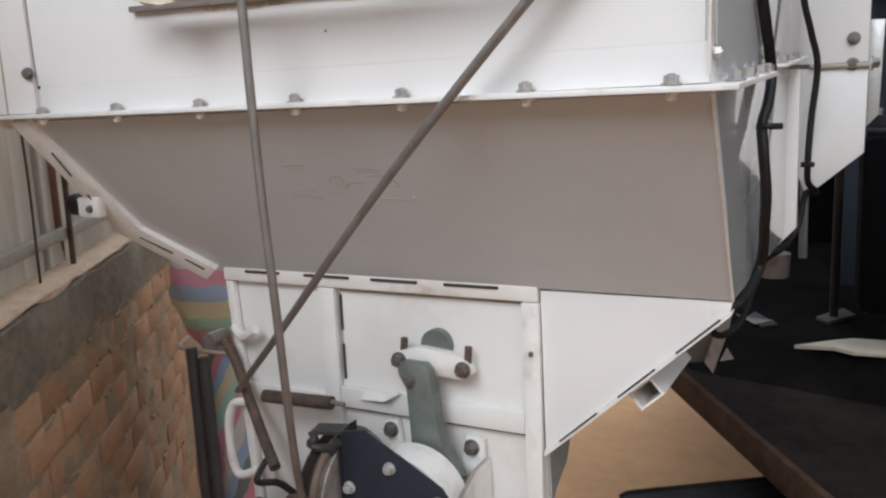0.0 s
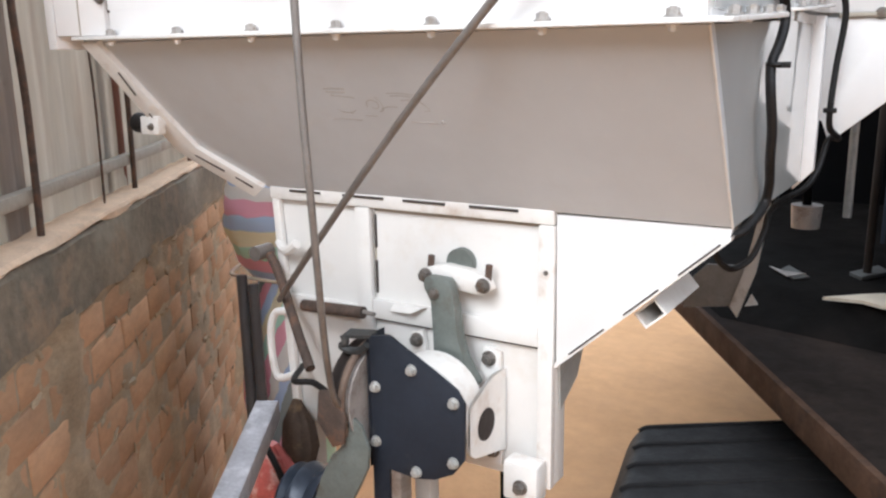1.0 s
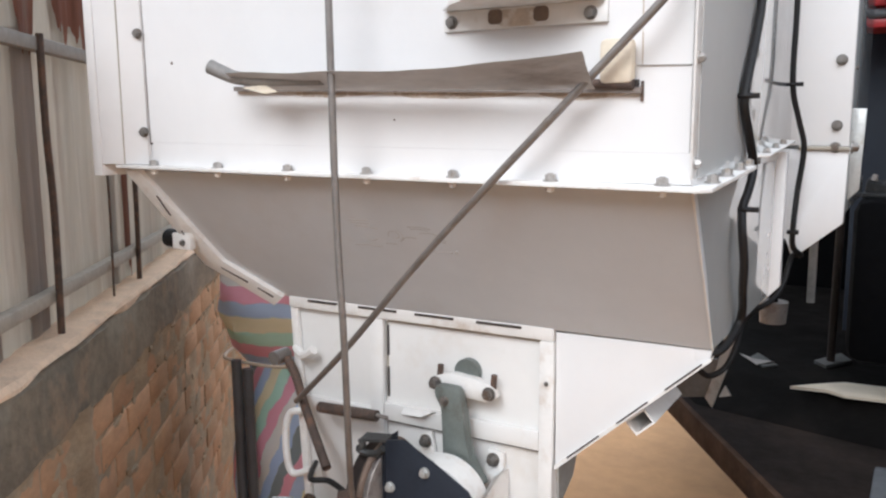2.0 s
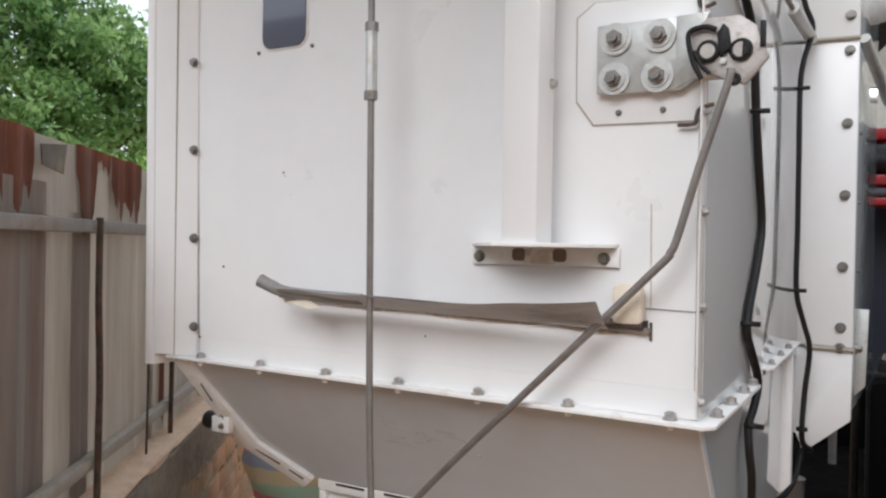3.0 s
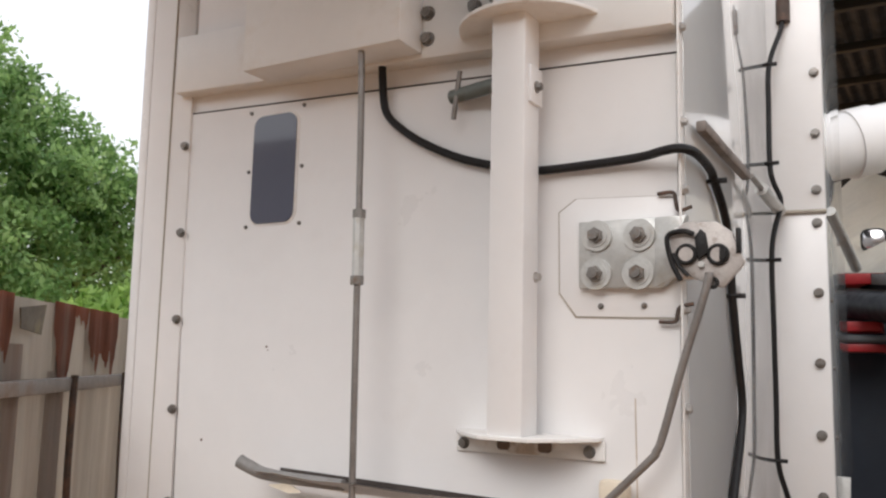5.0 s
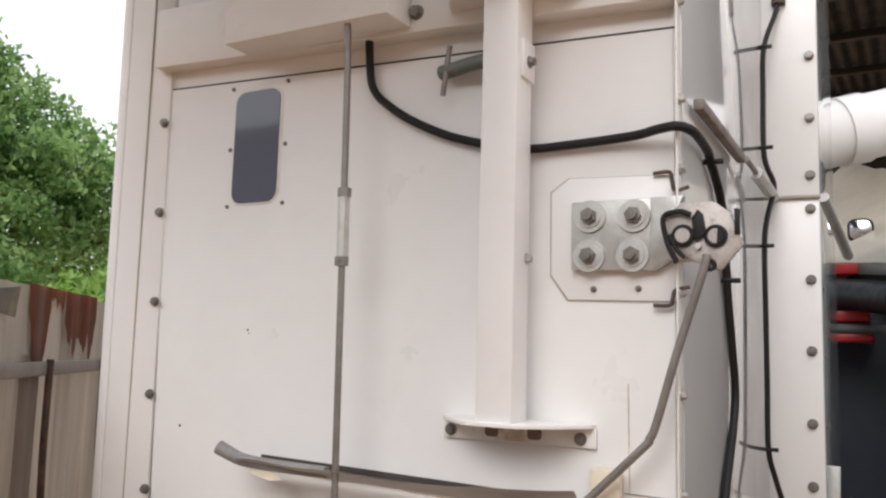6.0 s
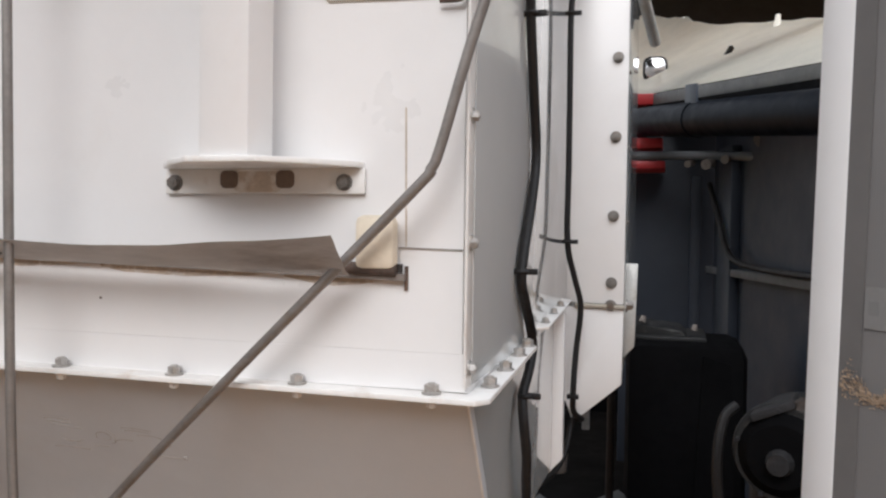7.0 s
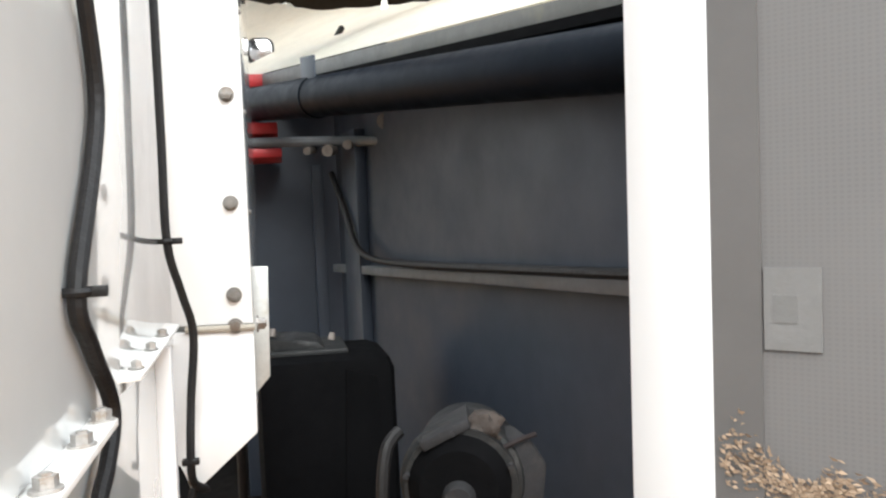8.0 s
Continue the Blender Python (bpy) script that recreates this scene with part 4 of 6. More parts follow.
part("bracket_stay", box(-0.545, -0.522, LY - 0.112, LY - 0.100, 0.96, 1.022, 0.002), M_TRIM, machine)
PLY, GX = 0.972, 0.008
cover = [(-0.692, 1.120), (-0.655, 1.127), (-0.600, 1.098), (-0.534, 1.062), (-0.521, 1.042), (-0.523, 0.952), (-0.543, 0.925), (-0.575, 0.908), (-0.612, 0.900), (-0.662, 0.905), (-0.664, 0.62), (-0.694, 0.62)]
guard = part("guard_plate", front([(x + GX, z + 0.003) for x, z in cover], PLY, PLY + 0.006, 0.001), M_BLACK, machine, "black painted guard plate")
part("guard_rim", slab([(-0.694, PLY + 0.006, 1.118), (-0.690, PLY + 0.006, 1.123), (-0.690, PLY + 0.05, 1.123), (-0.694, PLY + 0.05, 1.118)], (0, 0, -0.22)), M_BLACK, guard)
part("guard_tab", slab([(-0.735, PLY - 0.004, 1.117), (-0.682, PLY, 1.124), (-0.682, PLY + 0.020, 1.128), (-0.735, PLY + 0.02, 1.122)], (0, 0, -0.005)), M_GUARDEDGE, guard)
part("guard_tab", sweep([(-0.732, PLY - 0.002, 1.118), (-0.729, PLY - 0.002, 1.106), (-0.737, PLY - 0.002, 1.098), (-0.722, PLY, 1.093), (-0.700, PLY, 1.097), (-0.688, PLY, 1.108)], 0.0065, 8, 4), M_GUARDEDGE, guard)
for x, z in ((-0.613, 1.079), (-0.539, 1.041), (-0.541, 0.945), (-0.608, 0.913), (-0.682, 1.039), (-0.684, 0.947)):
    bolt(guard, x + GX, PLY, z + 0.003, me=BOLT_Z)


def pulley(cx, cy, cz, axis, r, w, mat, parent, name="pulley"):
    """A grooved wheel with a hub."""
    bm = bmesh.new()
    prof = [(0.018, -w), (0.018, -w * 0.6), (r * 0.55, -w * 0.35), (r * 0.82, -w * 0.45), (r, -w * 0.5), (r, -w * 0.36), (r * 0.86, 0), (r, w * 0.36), (r, w * 0.5), (r * 0.82, w * 0.45), (r * 0.55, w * 0.35), (0.018, w * 0.6), (0.018, w)]
    m = Matrix.Translation((cx, cy, cz)) @ Vector(axis).to_track_quat("Z", "Y").to_matrix().to_4x4()
    seg = 36
    cols = [[bm.verts.new(m @ Vector((p[0] * math.cos(2 * math.pi * k / seg), p[0] * math.sin(2 * math.pi * k / seg), p[1]))) for p in prof] for k in range(seg)]
    for k in range(seg):
        a, b = cols[k], cols[(k + 1) % seg]
        for j in range(len(prof) - 1):
            bm.faces.new((a[j], b[j], b[j + 1], a[j + 1]))
    bm.faces.new([c[0] for c in cols]), bm.faces.new([c[-1] for c in cols])
    return part(name, bm, mat, parent)


pulley(-0.706, 1.020, 1.010, (1, 0, 0), 0.088, 0.020, M_CATCH, machine)
part("drive_belt", ring((-0.712, 1.020, 1.010), (1, 0, 0), 0.089, 0.006, 40, 8), M_BELT, machine, "worn brown drive belt")
pulley(-0.732, 1.025, 1.004, (1, 0, 0), 0.094, 0.020, M_BLACKPLATE, machine)
pulley(-0.815, 0.985, 0.790, (1, 0.12, 0), 0.072, 0.050, M_BLUEBLACK, machine)
pulley(-0.850, 0.980, 0.790, (1, 0.12, 0), 0.066, 0.030, M_BLUEBLACK, machine)
part("pulley_shaft", rod((-0.88, 0.975, 0.79), (-0.70, 1.0, 0.79), 0.014), M_ROD, machine)
part("bag_strap", sweep([(-0.945, 0.99, 0.93), (-0.935, 0.985, 0.88), (-0.905, 0.985, 0.83), (-0.885, 0.99, 0.77)], 0.006, 8, 5), M_CABLE, machine, "hanging black strap")
lever = [(-0.704, 1.000), (-0.682, 0.985), (-0.668, 0.950), (-0.672, 0.915), (-0.690, 0.880), (-0.720, 0.830), (-0.745, 0.76), (-0.80, 0.70), (-0.825, 0.72), (-0.792, 0.800), (-0.781, 0.838), (-0.768, 0.875), (-0.744, 0.922), (-0.722, 0.940), (-0.708, 0.962)]
part("tension_lever", front(lever, 0.940, 0.948, 0.002), M_CRANK, machine, "grey-green tension lever")
part("pivot_plate", front([(-0.752, 1.035), (-0.722, 1.045), (-0.700, 1.00), (-0.706, 0.955), (-0.728, 0.945), (-0.758, 0.985)], 0.925, 0.932, 0.002), M_RUSTROD, machine)

# control rods
part("hanging_rod", sweep([(-0.660, 0.796, 2.44), (-0.655, 0.797, 2.30), (-0.650, 0.798, 1.9), (-0.645, 0.799, 1.54), (-0.641, 0.806, 1.34), (-0.668, 0.848, 1.165), (-0.703, 0.900, 1.060), (-0.712, 0.925, 1.02)], 0.0053, 12, 5), M_ROD, machine, "long thin steel control rod")
part("turnbuckle", rod((-0.6528, 0.798, 2.138), (-0.6515, 0.798, 2.043), 0.0092, 8), M_ZINC, machine, "steel turnbuckle")
for z in (2.142, 2.036):
    part("lock_nut", rod((-0.6525, 0.798, z - 0.007), (-0.6525, 0.798, z + 0.007), 0.0105, 6), M_BOLT, machine)
part("diagonal_rod", sweep([(-0.122, 0.840, 2.035), (-0.126, 0.840, 2.015), (-0.160, 0.841, 1.91), (-0.186, 0.842, 1.822), (-0.196, 0.842, 1.800), (-0.216, 0.842, 1.777), (-0.415, 0.846, 1.583), (-0.56, 0.876, 1.448), (-0.735, 0.926, 1.280), (-0.95, 1.060, 1.122)], 0.0054, 12, 6), M_ROD, machine, "bent steel linkage rod")
part("bell_crank", sweep([(-0.992, 1.085, 1.197), (-0.965, 1.078, 1.165), (-0.940, 1.070, 1.118), (-0.885, 1.035, 1.070), (-0.832, 1.000, 1.032)], 0.0088, 10, 5), M_RUSTROD, machine, "dark rusty bell crank")
part("crank_head", rod((-1.005, 1.10, 1.200), (-1.005, 1.06, 1.200), 0.014, 12), M_ROD, machine)
part("grip_bar", rod((-0.895, 1.062, 1.119), (-0.758, 1.056, 1.127), 0.0105, 14), M_RUSTROD, machine, "dark rusty round bar")
part("grip_pin", rod((-0.758, 1.056, 1.129), (-0.735, 1.056, 1.127), 0.004, 8), M_ROD, machine)
part("pointer", slab([(-0.73, LY - 0.02, 1.124), (-0.68, LY - 0.03, 1.130), (-0.66, LY - 0.02, 1.140), (-0.72, LY - 0.02, 1.140)], (0, 0.01, 0)), M_TRIM, machine)
part("rope_guide", sweep([(-0.985, 1.105, 1.215), (-0.955, 1.09, 1.205), (-0.925, 1.085, 1.222)], 0.009, 8, 4), M_TRIM, machine, "cream bracket end")
part("hook_loop", sweep([(-0.965, 1.095, 1.088), (-0.99, 1.09, 1.083), (-1.003, 1.088, 1.05), (-1.003, 1.088, 0.99), (-0.99, 1.09, 0.955), (-0.945, 1.09, 0.972)], 0.0075, 10, 5), M_TRIM, machine, "white bent rod loop")
part("lower_hose", sweep([(-0.93, 1.09, 0.990), (-0.871, 1.0, 1.003), (-0.827, 1.0, 1.008), (-0.766, 0.98, 1.0)], 0.0055), M_CABLE, machine)
beam = part("draw_beam", box(-0.021, 0.021, -0.95, 0.0, -0.040, 0.0, 0.003), M_BEAM, machine, "scuffed grey steel beam")
beam.matrix_basis = Matrix.Translation((-0.957, 1.02, 0.942)) @ Matrix.Rotation(radians(30), 4, "Z") @ Matrix.Rotation(radians(8), 4, "X")

# black cables and their ties
front_run = [(-0.662, 0.86, 2.44), (-0.664, 0.872, 2.36), (-0.655, 0.874, 2.325), (-0.625, 0.874, 2.296), (-0.581, 0.874, 2.267), (-0.52, 0.874, 2.238), (-0.464, 0.874, 2.220), (-0.41, 0.874, 2.207), (-0.372, 0.874, 2.202), (-0.30, 0.874, 2.203), (-0.222, 0.868, 2.205), (-0.185, 0.854, 2.207), (-0.160, 0.852, 2.208), (-0.148, 0.88, 2.208), (-0.147, 0.93, 2.208), (-0.15, 1.0, 2.207), (-0.151, 1.025, 2.197), (-0.152, 1.09, 2.168), (-0.152, 1.128, 2.128)]
side_run = [(-0.153, 1.162, 2.018), (-0.153, 1.195, 1.93), (-0.153, 1.222, 1.85), (-0.153, 1.192, 1.787), (-0.153, 1.118, 1.692), (-0.153, 1.150, 1.650), (-0.153, 1.205, 1.605), (-0.153, 1.215, 1.578), (-0.154, 1.19, 1.550), (-0.156, 1.160, 1.525), (-0.152, 1.148, 1.49), (-0.150, 1.162, 1.444), (-0.154, 1.185, 1.40), (-0.160, 1.225, 1.36), (-0.166, 1.235, 1.332), (-0.172, 1.20, 1.312), (-0.182, 1.16, 1.300), (-0.215, 1.145, 1.290)]
cable_front = part("cable", sweep(front_run + side_run, 0.0068, 10, 5), M_CABLE, machine, "thick black corrugated cable")
cab_b = [(-0.124, 1.672, 2.76), (-0.124, 1.672, 2.72), (-0.128, 1.66, 2.67), (-0.148, 1.612, 2.575), (-0.151, 1.606, 2.47), (-0.151, 1.598, 2.350), (-0.146, 1.605, 2.31), (-0.134, 1.620, 2.268), (-0.146, 1.595, 2.20), (-0.151, 1.584, 2.139), (-0.151, 1.584, 2.0), (-0.151, 1.585, 1.852), (-0.151, 1.585, 1.727), (-0.139, 1.605, 1.66), (-0.129, 1.622, 1.605), (-0.136, 1.618, 1.52), (-0.139, 1.607, 1.445), (-0.139, 1.628, 1.408), (-0.128, 1.664, 1.388), (-0.146, 1.672, 1.384), (-0.154, 1.64, 1.335), (-0.168, 1.60, 1.304), (-0.196, 1.54, 1.287), (-0.206, 1.49, 1.272), (-0.205, 1.45, 1.245), (-0.217, 1.42, 1.206), (-0.237, 1.40, 1.190), (-0.251, 1.38, 1.197), (-0.264, 1.36, 1.228), (-0.272, 1.34, 1.30)]
cable_rear = part("cable", sweep(cab_b, 0.0056, 10, 5), M_CABLE, machine, "thin black cable")


def tie(cable, y, z, x, r):
    bm = ring((x, y, z), (0, 0, 1), r, 0.0035, 14, 6)
    add_box(bm, x - 0.011, x + 0.006, y - 0.003, y + 0.003, z - 0.0035, z + 0.0035)
    add_box(bm, x + 0.004, x + 0.020, y - 0.003, y + 0.003, z - 0.004, z + 0.004, 0.001)
    return part("cable_tie", bm, M_CABLE, cable)


for y, z in ((1.025, 2.196), (1.160, 2.03), (1.118, 1.692), (1.160, 1.525)):
    tie(cable_front, y, z, -0.152, 0.0075)
for y, z in ((1.612, 2.575), (1.598, 2.350), (1.584, 2.139), (1.585, 1.727)):
    tie(cable_rear, y, z, -0.152, 0.0065)
part("cable_clip", box(-0.150, -0.128, 1.602, 1.611, 1.437, 1.446, 0.002), M_CABLE, cable_rear)

# narrow rear casing with its bolted face
PY = 1.68
part("casing_face", front([(-0.185, 2.259), (-0.052, 2.257), (-0.046, 2.96), (-0.185, 2.96)], PY, PY + 0.02, 0.002), M_WHITE, machine)
part("casing_face", front([(-0.185, 1.610), (-0.054, 1.608), (-0.052, 2.250), (-0.185, 2.252)], PY, PY + 0.02, 0.002), M_WHITE, machine)
part("casing_face", front([(-0.185, 1.602), (-0.054, 1.600), (-0.056, 1.455), (-0.132, 1.390), (-0.150, 1.385), (-0.160, 1.42), (-0.185, 1.42)], PY, PY + 0.02, 0.002), M_WHITE, machine)
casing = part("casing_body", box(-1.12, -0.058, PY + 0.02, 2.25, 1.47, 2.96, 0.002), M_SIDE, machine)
for z, x1 in ((2.255, -0.05), (1.605, -0.052)):
    part("joint_bar", rod((-0.145, PY - 0.004, z), (x1, PY - 0.004, z - 0.002), 0.0045, 8), M_RAIL, machine)
for i, z in enumerate((2.566, 2.427, 2.301, 2.228, 2.076, 1.926, 1.776, 1.649, 1.606)):
    bolt(casing, -0.0785 + (z - 1.6) * 0.014, PY, z, me=BOLT_C)
    if i > 3:
        piece("screw", BOLT_S, Matrix.Translation((-0.058, PY + 0.10, z - 0.01)) @ TO_RIGHT @ Matrix.Scale(0.6, 4), casing)
bolt(casing, -0.050, PY + 0.01, 1.606, TO_RIGHT)
part("side_lug", slab([(-0.058, 1.775, 1.684), (-0.032, 1.775, 1.683), (-0.037, 1.775, 1.517), (-0.058, 1.775, 1.494)], (0, 0.006, 0), 0.001), M_ZINC, machine)
part("corner_post", slab([(-0.180, 1.535, 1.308), (-0.148, 1.535, 1.343), (-0.148, 1.535, 1.60), (-0.180, 1.535, 1.60)], (0, 0.02, 0), 0.0015), M_WHITE, machine, "bright white upright plate")
part("rear_skirt", box(-0.60, -0.19, 1.20, 1.66, 1.32, 1.60, 0.002), M_SIDE, machine)
rear_flange = part("rear_flange", slab([(-0.164, 1.29, 1.598), (-0.143, 1.30, 1.598), (-0.143, 1.60, 1.617), (-0.164, 1.62, 1.618)], (0, 0, 0.004), 0.0008), M_TRIM, machine)
for y in (1.335, 1.43, 1.515):
    bolt(rear_flange, -0.153, y, 1.6025 + (y - 1.29) * 0.06, TO_UP, BOLT_E)
part("strut", box(-0.156, -0.141, 0.93, 1.29, 2.250, 2.267, 0.003), M_PIPEGREYMID, machine, "dirty grey hinge strut")
part("strut_rod", rod((-0.14, 1.29, 2.258), (-0.14, 1.41, 2.256), 0.005, 8), M_ROD, machine)
part("strut", rod((-0.14, 1.40, 2.256), (-0.142, 1.66, 2.256), 0.0125, 14), M_ZINC, machine, "dirty grey hinge strut")
part("strut", rod((-0.045, PY + 0.02, 2.255), (-0.010, 1.90, 2.15), 0.012, 14), M_ZINC, machine, "dirty grey hinge strut")
part("cable_plug", rod((-0.124, 1.672, 2.69), (-0.124, 1.676, 2.745), 0.015, 12), M_RUSTROD, machine, "dark cable plug")
cup = part("drain_cup", rod((-0.273, 2.37, 1.085), (-0.273, 2.37, 1.147), 0.036, 20, 0.040), M_CATCH, machine, "white drain cup")
part("cup_stem", rod((-0.273, 2.37, 1.146), (-0.273, 2.22, 1.49), 0.012, 10), M_RUBBER, cup)
part("hanging_bracket", slab([(-0.345, 2.15, 1.48), (-0.325, 2.15, 1.15), (-0.350, 2.15, 0.997), (-0.388, 2.15, 0.873), (-0.409, 2.15, 0.900), (-0.380, 2.15, 0.993), (-0.350, 2.15, 1.141), (-0.39, 2.15, 1.48)], (0, 0.012, 0), 0.001), M_LEG, machine)
part("hanging_bracket", slab([(-0.475, 2.165, 1.004), (-0.531, 2.165, 0.945), (-0.531, 2.165, 0.878), (-0.400, 2.165, 0.899), (-0.350, 2.165, 1.012)], (0, 0.010, 0), 0.001), M_ROLL, machine, "grimy grey bracket plate")
part("bracket_gusset", slab([(-0.373, 2.16, 0.904), (-0.341, 2.16, 0.913), (-0.358, 2.16, 0.939)], (0, 0.008, 0)), M_LEG, machine)


# ---------------------------------------------------------------- neighbouring harvester, in the dark of the shed
harv = thing("harvester", 0.4, 2.6, 0.0, "slate grey harvester under a shed roof, side door open", "harvester")
WA, WB = Vector((0.185, 3.34, 0)), Vector((0.74, 1.10, 0))
wd = (WB - WA).normalized()
wn_ = Vector((-wd.y, wd.x, 0))
wn_ = wn_ if wn_.x < 0 else -wn_


def along(s, off, z):
    p = WA + wd * s + wn_ * off
    return (p.x, p.y, z)


wl_ = (WB - WA).length
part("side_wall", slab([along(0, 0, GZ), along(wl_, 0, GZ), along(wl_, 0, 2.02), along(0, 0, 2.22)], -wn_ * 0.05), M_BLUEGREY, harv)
part("wall_ledge", slab([along(0, 0.03, 1.605), along(wl_, 0.03, 1.600), along(wl_, 0.03, 1.628), along(0, 0.03, 1.630)], -wn_ * 0.03, 0.002), M_PIPEGREY, harv)
part("wall_hose", sweep([along(0.10, 0.05, 1.93), along(0.22, 0.05, 1.80), along(0.34, 0.05, 1.68), along(0.6, 0.045, 1.645), along(1.3, 0.045, 1.640), along(1.9, 0.045, 1.640)], 0.010), M_CABLE, harv)
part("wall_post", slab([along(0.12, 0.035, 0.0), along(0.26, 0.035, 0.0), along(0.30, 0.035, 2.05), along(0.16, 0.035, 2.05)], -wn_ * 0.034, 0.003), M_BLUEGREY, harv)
# added black sheet standing in for the darkness at the back of the bay
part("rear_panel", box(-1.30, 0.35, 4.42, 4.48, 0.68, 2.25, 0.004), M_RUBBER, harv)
# carried up higher as a dark backing behind the red guards
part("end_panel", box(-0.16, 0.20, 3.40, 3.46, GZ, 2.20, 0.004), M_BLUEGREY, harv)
part("end_panel_rib", box(0.10, 0.14, 3.36, 3.40, 0.0, 1.97, 0.004), M_BLUEGREY, harv)
part("red_guard", box(-0.30, 0.005, 3.14, 3.36, 1.980, 2.008, 0.004), M_RED, harv, "red painted guard")
part("red_guard", box(-0.30, -0.005, 3.16, 3.36, 2.055, 2.092, 0.004), M_RED, harv, "red painted guard")
part("red_guard", box(-0.30, 0.0, 3.45, 3.62, 2.255, 2.30, 0.006), M_RED, harv, "red painted guard")
part("frame_bar", sweep([(-0.25, 3.17, 2.03), (0.15, 3.10, 2.02), (0.30, 2.95, 2.00)], 0.016), M_PIPEGREY, harv)
for x, y, z, r in ((0.14, 3.08, 1.985, 0.022), (0.20, 3.06, 2.0, 0.018), (0.30, 2.92, 2.05, 0.03), (0.08, 3.12, 1.99, 0.015)):
    part("fitting", rod((x, y - 0.03, z), (x + 0.02, y + 0.03, z + 0.01), r * 0.8, 12), M_PIPEGREYMID, harv)
black_pipe = part("black_pipe", sweep([(-0.40, 4.05, 2.25), (-0.051, 3.166, 2.15), (0.235, 2.446, 2.065), (0.522, 1.726, 1.98), (0.70, 1.28, 1.927)], 0.0545, 22, 6), M_PIPEBLACK, harv, "thick black painted pipe")
part("pipe_band", rod((0.085, 2.824, 2.110), (0.105, 2.774, 2.104), 0.058, 22), M_PIPEBLACK, black_pipe)
part("pipe_hanger", slab([(0.070, 2.80, 2.215), (0.102, 2.72, 2.205), (0.102, 2.72, 2.105), (0.070, 2.80, 2.115)], (-0.006, -0.002, 0), 0.001), M_BLUEGREY, black_pipe)
# black sheet stands in for the shadow between cover rim and pipe
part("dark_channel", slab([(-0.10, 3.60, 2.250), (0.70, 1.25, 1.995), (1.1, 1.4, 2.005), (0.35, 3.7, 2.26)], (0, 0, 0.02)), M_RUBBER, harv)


def cover_shape():
    """The cream top cover: a long sheet hood, taller towards the rear, with a dented crown."""
    bm = bmesh.new()
    rows = []
    for i in range(37):
        u = -0.90 + 1.90 * i / 36
        base = Vector((-0.098, 3.60, 2.297)).lerp(Vector((0.74, 1.14, 2.015)), u)
        tall = (0.325 + 0.27 * max(0.0, 0.05 - u) if u > -0.34 else 0.43 + 0.5 * (-0.34 - u)) + 0.016 * noise.noise((u * 9, 0, 4)) + 0.008 * noise.noise((u * 30, 0, 8))
        row = []
        for j in range(10):
            off = 0.70 * j / 8
            h = tall * (off / 0.70) ** 0.9 if j < 9 else tall - 0.15
            row.append(bm.verts.new(base + Vector((0.947 * off, 0.322 * off, 0.02 + h + (0.010 * noise.noise((u * 8, off * 7, 2)) if 0 < j < 8 else 0)))))
        rows.append(row)
    for a, b in zip(rows, rows[1:]):
        for k in range(9):
            bm.faces.new((a[k], a[k + 1], b[k + 1], b[k]))
    bmesh.ops.solidify(bm, geom=list(bm.faces), thickness=0.012)
    return bm


top_cover = part("top_cover", cover_shape(), M_COVER, harv, "dusty cream top cover")
part("cover_rim", slab([(-0.39, 4.46, 2.36), (0.74, 1.135, 1.998), (0.74, 1.135, 2.032), (-0.39, 4.46, 2.413)], (0.02, 0.007, 0), 0.003), M_OLIVE, top_cover, "dull grey side rail")
part("cover_crest", slab([(-0.118, 5.83, 2.95), (-0.118, 5.83, 3.13), (0.077, 5.26, 3.05), (0.115, 5.14, 2.98), (0.115, 5.14, 2.85)], (0.03, 0.01, 0), 0.004), M_COVER, top_cover)
part("cover_knob", rod((0.46, 3.98, 2.64), (0.465, 3.985, 2.715), 0.022, 10, 0.010), M_COVER, top_cover)
part("cover_mark", slab([(0.222, 3.725, 2.462), (0.236, 3.70, 2.465), (0.264, 3.655, 2.505), (0.252, 3.67, 2.507)], (-0.008, -0.014, 0.010)), M_CABLE, top_cover)
lamp = part("work_lamp", front(rounded(-0.112, 0.000, 2.470, 2.578, 0.03), 4.10, 4.16, 0.008), M_CABLE, harv, "square work lamp in a black housing")
part("lens", front(rounded(-0.102, -0.010, 2.480, 2.568, 0.024), 4.094, 4.101, 0.004), M_CHROME, lamp)
part("lamp_stalk", rod((-0.055, 4.13, 2.475), (-0.055, 4.13, 2.36), 0.012), M_CABLE, harv)
unloading = part("unloading_pipe", sweep([(-0.22, 2.69, 2.62), (0.18, 2.90, 2.735), (0.90, 3.28, 2.94), (2.2, 3.95, 3.30)], 0.110, 28, 3), M_WHITE, harv, "wide white unloading pipe")
part("pipe_collar", rod((-0.07, 2.769, 2.663), (0.00, 2.806, 2.683), 0.118, 28), M_WHITE, unloading)
support = part("pipe_support", rod((-0.152, 2.86, 0.853), (-0.13, 2.76, 2.60), 0.013, 14), M_BLACKPLATE, harv)
part("support_foot", slab([(-0.20, 2.84, 0.853), (-0.13, 2.98, 0.853), (-0.09, 2.90, 0.853), (-0.16, 2.79, 0.853)], (0, 0, 0.012), 0.001), M_OLIVE, support)
part("fender_box", box(-0.085, 0.235, 2.40, 2.72, 0.98, 1.450, 0.04), M_RUBBER, harv, "black rubber fender")
part("fender_flap", slab([(0.10, 2.392, 1.0), (0.205, 2.392, 1.0), (0.19, 2.392, 1.40), (0.12, 2.392, 1.42)], (0, 0.008, 0)), M_RUBBER, harv)
